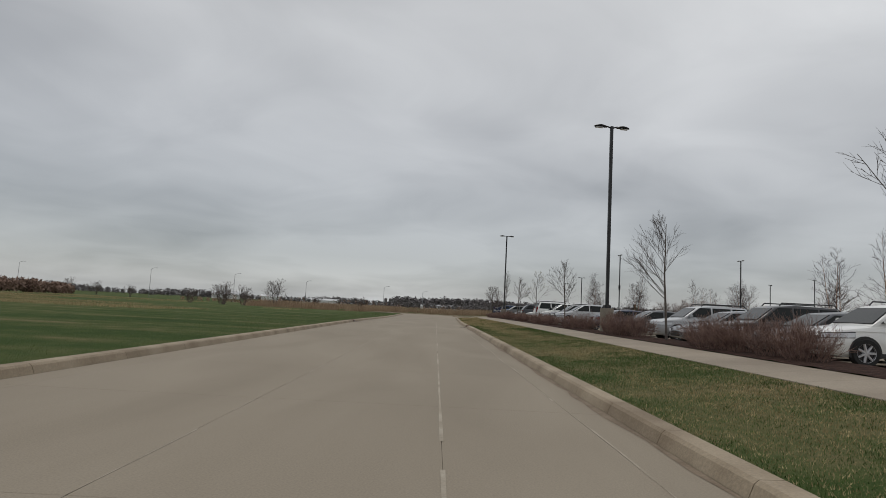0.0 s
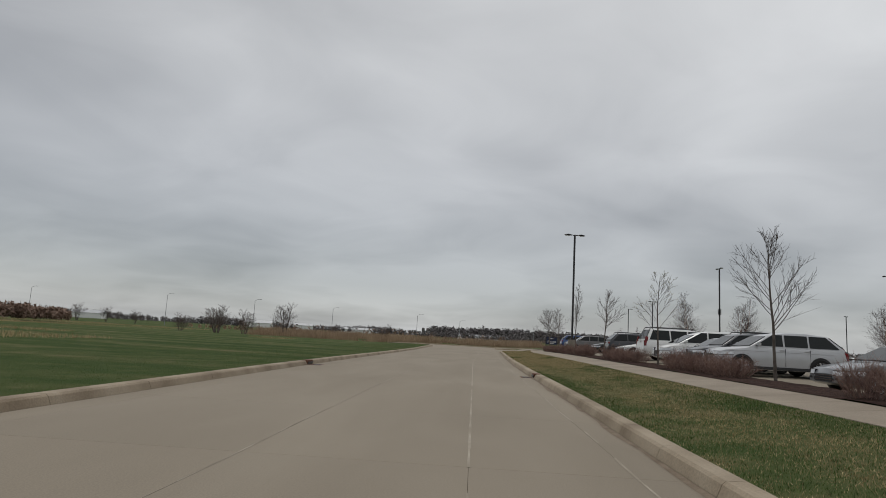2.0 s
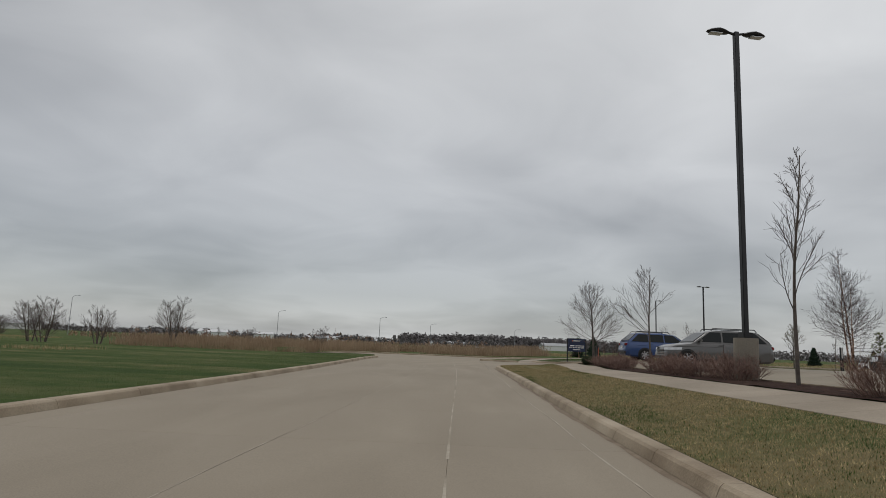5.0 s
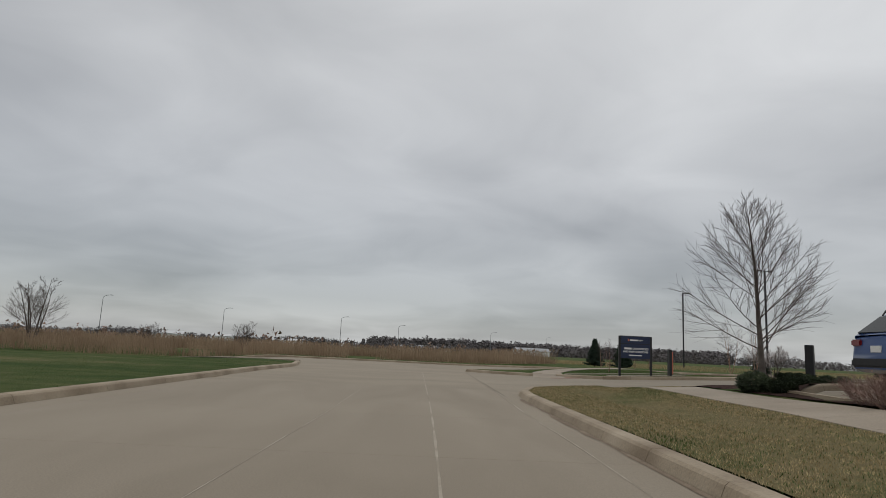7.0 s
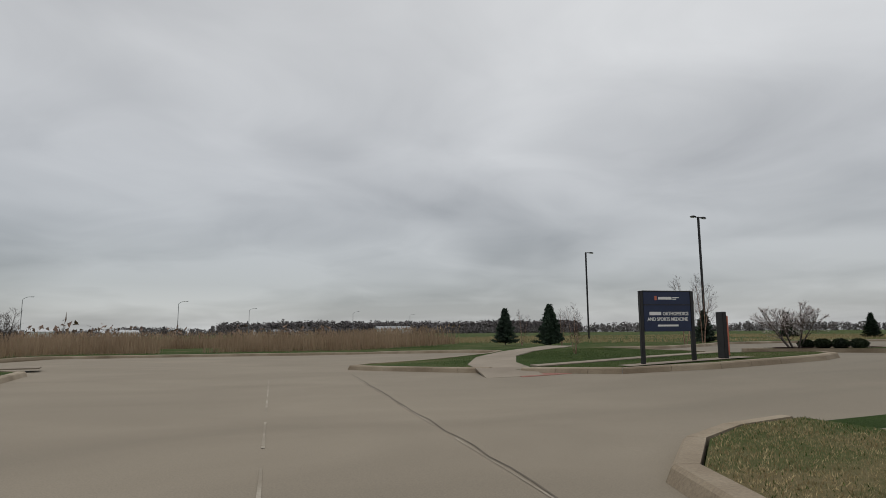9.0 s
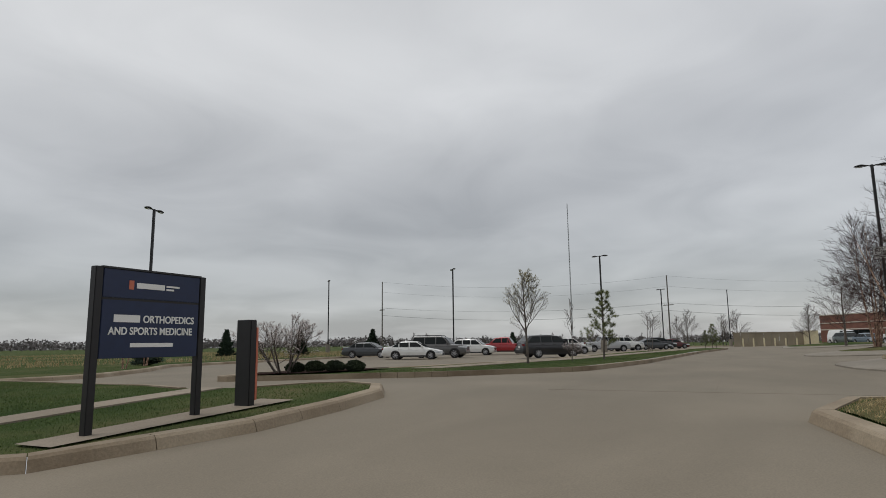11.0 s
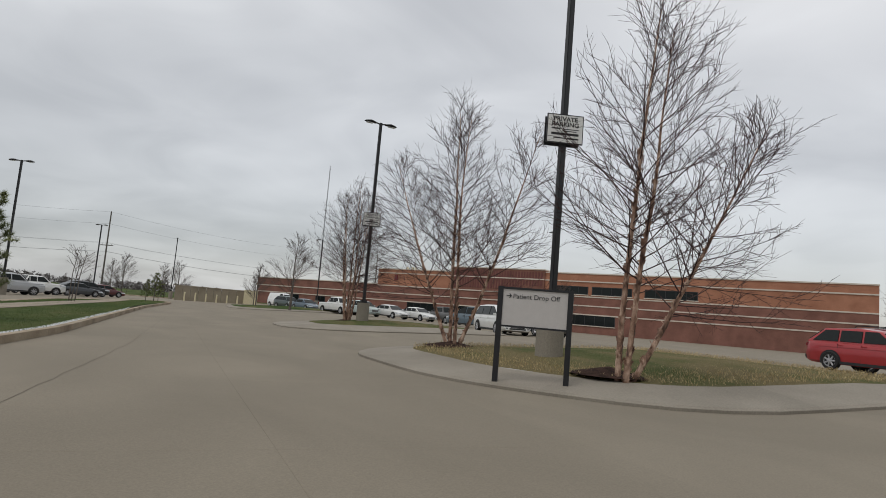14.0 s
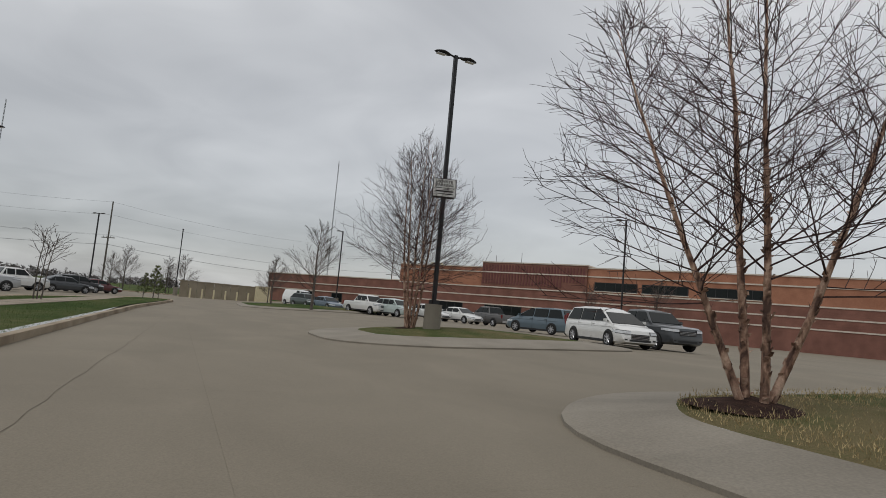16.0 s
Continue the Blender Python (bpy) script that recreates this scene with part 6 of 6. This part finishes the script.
def pole_sign(x, y, z, rz):
    e = thing("parking_sign", x, y, z, rz, "white framed private parking notice fixed to a lamp pole", "sign", "parking notices")
    part("back_board", nbox(-0.46, 0.46, 0.13, 0.17, -0.38, 0.38), M_BLACK, e)
    part("bracket", nbox(-0.10, 0.10, -0.15, 0.15, -0.05, 0.05), M_BLACK, e)
    f = part("board", nbox(-0.48, 0.48, -0.17, -0.13, -0.38, 0.38), M_BLACK, e)
    part("face", nbox(-0.455, 0.455, -0.176, -0.169, -0.355, 0.355), M_WHITE, f)
    text("lettering", "PRIVATE", 0.155, M_BLACK, f, 0, -0.178, 0.205, align="CENTER", squeeze=1.1, bold=0.004)
    text("lettering", "PARKING", 0.155, M_BLACK, f, 0, -0.178, 0.065, align="CENTER", squeeze=1.1, bold=0.004)
    for x0, x1, z0, z1 in ((-0.36, -0.12, -0.02, 0.015), (-0.08, 0.36, -0.02, 0.0), (-0.08, 0.30, -0.07, -0.05), (-0.36, 0.36, -0.17, -0.11), (-0.30, 0.02, -0.26, -0.235), (0.06, 0.36, -0.27, -0.23)):
        part("text_bar", nbox(x0, x1, -0.181, -0.176, z0, z1), M_TRIM, f)
    g2 = part("back_face", nbox(-0.435, 0.435, 0.169, 0.176, -0.355, 0.355), M_WHITE, e)
    for z0, z1, q in ((0.20, 0.30, 0.32), (0.06, 0.16, 0.32), (-0.04, 0.0, 0.36), (-0.17, -0.11, 0.36), (-0.27, -0.23, 0.3)):
        part("text_bar", nbox(-q, q, 0.176, 0.180, z0, z1), M_TRIM, g2)
    return e


pole_sign(40.8, 108.36, 6.55, -108)
pole_sign(61.24, 107.2, 6.55, -106)

# ---- clinic ----
bld = thing("main_building", 131, 70, 0.45, 35, "long two-storey brick clinic with pale stone bands", "building")
LOUVRE = plain("maroon_louvre", (0.15, 0.05, 0.045), 0.7)
BLK = [("low_wing", 17, 51, 6.0, M_BRICK, 0.0), ("middle_wing", 0, 17, 9.0, M_TANBRICK, 0.25), ("tall_wing", -18, 0, 9.85, M_BRICK, 0.6), ("far_wing", -64, -18, 9.5, M_TANBRICK, 0.25)]
for nm, s0, s1, hh, mt, out in BLK:
    wing = part(nm, nbox(s0, s1, -26, out, -0.6, hh), mt, bld)
    part("coping", nbox(s0 - 0.06, s1 + 0.06, -26, out + 0.08, hh, hh + 0.18), M_STONE, wing)
    for z in ((2.9, 4.3) if nm == "low_wing" else (2.9, 4.3, 5.75, 8.2)):
        part("stone_band", nbox(s0, s1, out - 0.1, out + 0.09, z, z + 0.19), M_STONE, wing)
    if mt is M_TANBRICK:
        part("brick_plinth", nbox(s0, s1, out - 0.1, out + 0.04, -0.6, 5.75), M_BRICK, wing)
for k2 in range(34):
    part("louvre", nbox(-17.6 + 0.52 * k2, -17.35 + 0.52 * k2, 0.6, 0.68, 6.4 if k2 > 6 else 7.2, 9.5), LOUVRE, bld)


def clinic_window(s0, s1, z0, z1, out, panes):
    w = part("window", nbox(s0 - 0.1, s1 + 0.1, out - 0.05, out + 0.05, z0 - 0.1, z1 + 0.1), M_TRIM, bld)
    step = (s1 - s0) / panes
    for q in range(panes):
        part("pane", nbox(s0 + step * q + 0.04, s0 + step * (q + 1) - 0.04, out + 0.02, out + 0.058, z0, z1), M_GLASS, w)
    part("sill", nbox(s0 - 0.2, s1 + 0.2, out, out + 0.14, z0 - 0.22, z0 - 0.1), M_STONE, w)


clinic_window(-25.4, -19.2, 6.3, 7.4, 0.25, 4)
clinic_window(-32.4, -26.2, 6.3, 7.4, 0.25, 4)
clinic_window(-42.0, -34.5, 6.3, 7.4, 0.25, 5)
clinic_window(3.5, 9.5, 1.5, 3.0, 0.25, 4)
clinic_window(-7.5, -1.0, 1.4, 2.9, 0.6, 4)
clinic_window(-30, -22, 1.4, 2.9, 0.25, 5)
clinic_window(38, 44, 1.2, 2.7, 0.0, 4)
clinic_window(30.5, 33, 1.2, 2.7, 0.0, 2)
door = part("entrance_door", nbox(20.4, 23.4, -0.05, 0.10, -0.4, 2.5), M_TRIM, bld)
for q in range(3):
    part("pane", nbox(20.55 + 0.95 * q, 21.35 + 0.95 * q, 0.08, 0.13, -0.2, 2.3), M_GLASS, door)
part("red_emblem", nbox(12.2, 13.0, 0.25, 0.36, 6.9, 8.0, 0.08), M_RED, bld, "small red wall emblem")
for sx_ in (9.5, 10.2, 11.4):
    part("roof_vent", nbox(sx_, sx_ + 0.3, -2, -1.6, 9.1, 9.7), M_BOLL, bld)
for sx_, hh in ((-3, 12.6), (-40, 12.8), (2, 12.0)):
    part("roof_mast", nrod((sx_, -8, 9.0), (sx_, -8, hh), 0.05), M_GALV, bld)

enc = thing("service_enclosure", 140, 110.6, 0.3, 0, "low tan panelled service enclosure behind cream bollards", "wall")
for q in range(9):
    part("panel", nbox(0, 0.3, -5.2 + 1.22 * q, -4.02 + 1.22 * q, -0.2, 2.35), M_TAN, enc)
part("cap", nbox(-0.05, 0.35, -5.3, 6.0, 2.35, 2.5), M_TAN, enc)
part("end_pier", nbox(-2.2, 0.3, -7.3, -5.25, -0.2, 2.6), M_BOLL, enc)
for q in range(6):
    b = thing("bollard", 137.2, 106.6 + 1.65 * q, 0.3, 0, "cream painted steel bollard", "bollard", "bollards")
    part("post", nrod((0, 0, -0.1), (0, 0, 1.35), 0.12, 0.12, 12), M_BOLL, b)
    bm = bmesh.new()
    bmesh.ops.create_uvsphere(bm, u_segments=12, v_segments=6, radius=0.12)
    for v in bm.verts:
        v.co.z = max(v.co.z, 0) * 0.5 + 1.35
    part("cap", bm, M_BOLL, b)

# ---- power line, masts and far country ----
POLES = [(159, 201), (183.3, 131), (207, 61), (231, -9)]
for x, y in POLES:
    e = thing("utility_pole", x, y, 0.2, 55, "weathered wooden power pole with a crossarm", "utility pole", "power poles")
    part("pole", nrod((0, 0, -0.5), (0, 0, 18.0), 0.20, 0.13, 8), M_POLEWOOD, e)
    part("crossarm", nrod((-1.6, 0, 10.4), (1.6, 0, 10.4), 0.09, 0.09, 6), M_POLEWOOD, e)
    for q in (-1.15, -0.5, 0.5, 1.15):
        part("insulator", nrod((q, 0, 10.4), (q, 0, 10.75), 0.06, 0.04, 6), M_GALV, e)
for q, z, sag in ((-1.15, 10.95, 1.6), (1.15, 10.95, 1.5), (0.0, 17.9, 2.2), (0.0, 15.2, 2.0), (0.0, 9.0, 1.8)):
    vs, fs, run = [], [], []
    for (x0, y0), (x1, y1) in zip(POLES, POLES[1:]):
        run += [Vector((x0 + (x1 - x0) * t + q, y0 + (y1 - y0) * t, z + 0.2 - 4 * sag * t * (1 - t))) for t in [j / 10 for j in range(10)]]
    run.append(Vector((POLES[-1][0] + q, POLES[-1][1], z + 0.2)))
    rr_ = 0.02 if z > 9.5 else 0.045
    tube(vs, fs, run, rr_, rr_, 4)
    tagged(raw("power_line", vs, fs, M_GALV), "thin dark overhead power line", "cable", "power lines")
for x, y, h in ((900, 327, 202), (900, -73, 197)):
    e = thing("radio_mast", x, y, 0, 0, "tall thin grey radio mast on the horizon", "mast", "radio masts")
    for q in range(3):
        a = math.tau * q / 3
        part("leg", nrod((math.cos(a) * 0.8, math.sin(a) * 0.8, 0), (math.cos(a) * 0.55, math.sin(a) * 0.55, h), 0.22, 0.16, 5), M_GALV, e)
    bm = bmesh.new()
    for j in range(0, int(h), 4):
        for q in range(3):
            a, b = math.tau * q / 3, math.tau * (q + 1) / 3
            rod(bm, (math.cos(a) * 0.7, math.sin(a) * 0.7, j), (math.cos(b) * 0.7, math.sin(b) * 0.7, j + 4), 0.12, None, 4, False)
    part("bracing", bm, M_GALV, e)
for x in (-103.0, -93.0):
    e = thing("silo", x, 1400, 0, 0, "dark round farm silo with a domed top", "silo", "silos")
    part("shaft", nrod((0, 0, -2), (0, 0, 16.5), 3.3, 3.3, 16), M_FARHAZE, e)
    bm = bmesh.new()
    bmesh.ops.create_uvsphere(bm, u_segments=16, v_segments=8, radius=3.3)
    for v in bm.verts:
        v.co.z = 16.5 + max(v.co.z, 0) * 0.6
    part("dome", bm, M_FARHAZE, e)
for x, y, w, d, h in ((-330, 560, 26, 12, 5), (-395, 560, 22, 12, 5), (-205, 640, 26, 12, 5), (-165, 660, 18, 10, 5), (-120, 700, 40, 10, 4), (20, 760, 60, 10, 4), (110, 640, 30, 12, 5)):
    e = thing("farm_building", x, y, -0.5, 10, "long low white farm shed on the far horizon", "farm building", "farm sheds")
    part("wall", nbox(-w / 2, w / 2, -d / 2, d / 2, -1, h), M_WHITE, e)
    vs = [(-w / 2 - 0.6, -d / 2 - 0.6, h), (w / 2 + 0.6, -d / 2 - 0.6, h), (w / 2 + 0.6, d / 2 + 0.6, h), (-w / 2 - 0.6, d / 2 + 0.6, h), (-w / 2 - 0.6, 0, h + d * 0.22), (w / 2 + 0.6, 0, h + d * 0.22)]
    raw("roof", vs, [(0, 1, 5, 4), (3, 4, 5, 2), (0, 4, 3), (1, 2, 5)], M_GALV, e)


def far_woods(name, label, a0, a1, dist, h0, h1, count, seed, mat, twig=70):
    """A ragged line of leafless crowns, each a cloud of small twig clumps."""
    rng = random.Random(seed)
    vs, fs = [], []
    for q in range(count):
        a = radians(a0 + (a1 - a0) * (q + rng.random()) / count)
        dd = dist * rng.uniform(0.96, 1.10)
        x, y = 9 + math.sin(a) * dd, 60 + math.cos(a) * dd
        hgt = (h0 + (h1 - h0) * (0.5 + 0.5 * noise.noise(Vector((a * 9, seed, 0))))) * rng.uniform(0.82, 1.14)
        w = hgt * rng.uniform(0.5, 1.0)
        for j in range(twig):
            d = Vector((rng.gauss(0, 1), rng.gauss(0, 1), rng.gauss(0, 1))).normalized() * rng.random() ** 0.4
            cx, cy, cz = x + d.x * w * 0.62, y + d.y * w * 0.62, hgt * (0.56 + 0.44 * d.z)
            if j % 4 == 0:
                cz *= 0.45
            b = len(vs)
            sz = hgt * rng.uniform(0.08, 0.20)
            p = Vector((rng.gauss(0, 1), rng.gauss(0, 1), rng.gauss(0, 0.8))).normalized() * sz
            q = Vector((rng.gauss(0, 1), rng.gauss(0, 1), rng.gauss(0, 0.8))).normalized() * sz
            vs += [(cx - p.x, cy - p.y, cz - p.z - 0.3), (cx + q.x, cy + q.y, cz + q.z), (cx + p.x * 0.6, cy + p.y * 0.6, cz + abs(p.z))]
            fs.append((b, b + 1, b + 2))
    return tagged(raw(name, vs, fs, mat), label, "woods", kind="stuff")


far_woods("far_woods", "grey-brown leafless woods along the horizon", -75, 20, 640, 4, 9.5, 520, 3, M_FARHAZE, 110)
far_woods("far_woods", "low wooded hill on the horizon", -4, 26, 900, 13, 19, 480, 5, M_FARHAZE, 120)
far_woods("far_woods", "grey-brown leafless woods beyond the fields", 20, 120, 640, 5, 11, 520, 7, M_FARHAZE, 90)
far_woods("far_woods", "thin leafless woods far behind the clinic", 95, 160, 900, 4, 9, 100, 9, M_FARHAZE)
far_woods("scrub", "reddish leafless scrub in the meadow", -54, -40, 170, 2.4, 5.0, 110, 13, M_SCRUB, 160)
far_woods("scrub", "thin tan scrub at the meadow's edge", -30, -10, 150, 0.7, 1.6, 60, 17, M_REED, 60)
far_woods("scrub", "thin grey-brown saplings behind the reeds", -26, 4, 128, 1.5, 3.6, 34, 19, M_SCRUB, 24)

# ---- reeds and grass ----


def blades(name, pts, h0, h1, w, lean, mat, label, seed, tuft=0.0):
    """Many thin upright blades, one triangle each."""
    rng = np.random.default_rng(seed)
    n = len(pts)
    p = np.array(pts, dtype=np.float32)
    a = rng.uniform(0, math.tau, n)
    hh = rng.uniform(h0, h1, n)
    ww = w * rng.uniform(0.6, 1.3, n)
    la = rng.uniform(0, math.tau, n)
    ll = rng.uniform(0, lean, n) * hh
    v = np.zeros((n, 3, 3), dtype=np.float32)
    v[:, 0] = p - np.stack([np.cos(a) * ww, np.sin(a) * ww, 0 * a], 1)
    v[:, 1] = p + np.stack([np.cos(a) * ww, np.sin(a) * ww, 0 * a], 1)
    v[:, 2] = p + np.stack([np.cos(la) * ll, np.sin(la) * ll, hh], 1)
    me = bpy.data.meshes.new(name)
    me.vertices.add(3 * n)
    me.vertices.foreach_set("co", v.ravel())
    me.loops.add(3 * n)
    me.loops.foreach_set("vertex_index", np.arange(3 * n, dtype=np.int32))
    me.polygons.add(n)
    me.polygons.foreach_set("loop_start", np.arange(0, 3 * n, 3, dtype=np.int32))
    me.update()
    me.materials.append(mat)
    return tagged(new(name, me), label, name.replace("_", " "), kind="stuff")


rng = random.Random(101)


def field(count, x0, x1, y0, y1, keep):
    out = []
    while len(out) < count:
        x, y = rng.uniform(x0, x1), rng.uniform(y0, y1)
        if keep(x, y):
            out.append((x, y, level(x, y) + 0.13))
    return out


def reedy(x, y):
    return y > 151.5 + 2.0 * noise.noise(Vector((x * 0.1, 0, 2))) and not inside((x, y), PAVED) and noise.noise(Vector((x * 0.11, y * 0.09, 5))) > -0.42


blades("tall_reeds", field(46000, -38, 24, 150, 178, reedy), 0.5, 1.5, 0.022, 0.22, M_REED, "tall dry tan reeds beyond the cross street", 1)
blades("reed_plumes", [(x, y, z + rng.uniform(0.85, 1.35)) for x, y, z in field(5200, -38, 24, 150, 176, reedy)], 0.15, 0.38, 0.04, 0.5, M_REED, "feathery brown reed plumes", 2)
blades("dry_meadow", field(46000, -110, -14, 50, 178, lambda x, y: noise.noise(Vector((x * 0.02, y * 0.08, 9))) > 0.12), 0.10, 0.30, 0.02, 0.6, M_STRAW, "straw-coloured tussocks in the meadow", 3)

blades("dry_field", field(22000, 22, 110, 151, 215, lambda x, y: noise.noise(Vector((x * 0.04, y * 0.09, 3))) > -0.1), 0.12, 0.34, 0.025, 0.5, M_STRAW, "tan stubble field beyond the car park", 12)


def strawy(x, y):
    return noise.noise(Vector((x * 0.55, y * 0.16, 1.0))) + 0.5 * noise.noise(Vector((x * 1.7, y * 1.2, 4.0))) - 0.30 * abs(x - 13.6 - 0.03 * max(0, y - 60)) + 0.28 + 0.55 * smooth(35, 70, y)


VERGE_END = [(13.25, 109.6), (16.76, 109.6), (16.76, 113.84), (15.74, 113.7), (14.82, 113.1), (13.88, 112.0)]


def verge_at(x, y):
    if y > 109.6:
        return inside((x, y), VERGE_END)
    return lerp_line(ROAD_R, y) + 0.31 < x < walk_x(y) - 0.03


green, straw = [], []
while len(green) + len(straw) < 380000:
    y = -4 + 118 * rng.random()
    x = rng.uniform(12.0, 17.7)
    if not verge_at(x, y):
        continue
    (straw if rng.random() < 0.10 + 0.72 * smooth(-0.35, 0.45, strawy(x, y)) else green).append((x, y, level(x, y) + 0.145))
blades("verge_grass", green, 0.02, 0.05, 0.0055, 0.9, M_BLADE, "short green grass on the road verge", 4)
corner = []
while len(corner) < 9000:
    x, y = rng.uniform(18.6, 26.5), rng.uniform(112.3, 115)
    if not any(inside((x + dx, y + dy), PAVED) for dx, dy in ((0.34, 0), (-0.34, 0), (0, 0.34), (0, -0.34))):
        corner.append((x, y, level(x, y) + 0.16))
blades("corner_grass", corner, 0.02, 0.05, 0.006, 0.8, M_STRAW, "short dry grass at the drive corner", 14)
blades("verge_straw", straw, 0.02, 0.05, 0.0055, 1.0, M_STRAW, "short dry straw-coloured grass on the verge", 5)
left_g = field(120000, -7, 2.7, 2, 128, lambda x, y: x < lerp_line(ROAD_L[:6], y) - 0.31 and rng.random() < 0.25 + 0.75 * smooth(-7, 2, x))
blades("lawn_grass", left_g, 0.012, 0.04, 0.007, 1.0, M_LAWN, "short green grass on the lawn beside the kerb", 6)
area_a = sum(a[0] * b[1] - b[0] * a[1] for a, b in zip(ISLE_A, ISLE_A[1:] + ISLE_A[:1]))
isl_in = offset_line(dense(ISLE_A, 1.8), 1.5 if area_a > 0 else -1.5, True)
blades("island_grass", [(x, y, z + 0.11 + rng.uniform(0, 0.1)) for x, y, z in field(26000, 34, 48, 100, 113, lambda x, y: inside((x, y), isl_in))], 0.03, 0.08, 0.007, 0.9, M_STRAW, "short dry grass on the traffic island", 7)


DOTS = [(q[0], q[1], (half + 0.12) ** 2) for pts, half in WALKS for q in dense(pts, 0.5, False) if 15 < q[0] < 29 and q[1] < 137]


def off_walks(x, y):
    return not any((x - a) ** 2 + (y - b) ** 2 < r for a, b, r in DOTS)


def off_kerb(x, y):
    return not any(inside((x + dx, y + dy), PAVED) for dx, dy in ((0.34, 0), (-0.34, 0), (0, 0.34), (0, -0.34)))


sign_g = field(34000, 16, 28, 121.5, 136, lambda x, y: off_kerb(x, y) and off_walks(x, y))
blades("sign_lawn_grass", sign_g, 0.015, 0.05, 0.007, 0.9, M_LAWN, "short green grass round the entrance sign", 8)
strip_g = field(36000, 31, 98, 119.3, 127, lambda x, y: inside((x, y), STRIP) and rng.random() < 1.2 - x / 100)
blades("strip_grass", strip_g, 0.02, 0.06, 0.008, 0.9, M_LAWN, "short green grass on the lawn strip", 9)
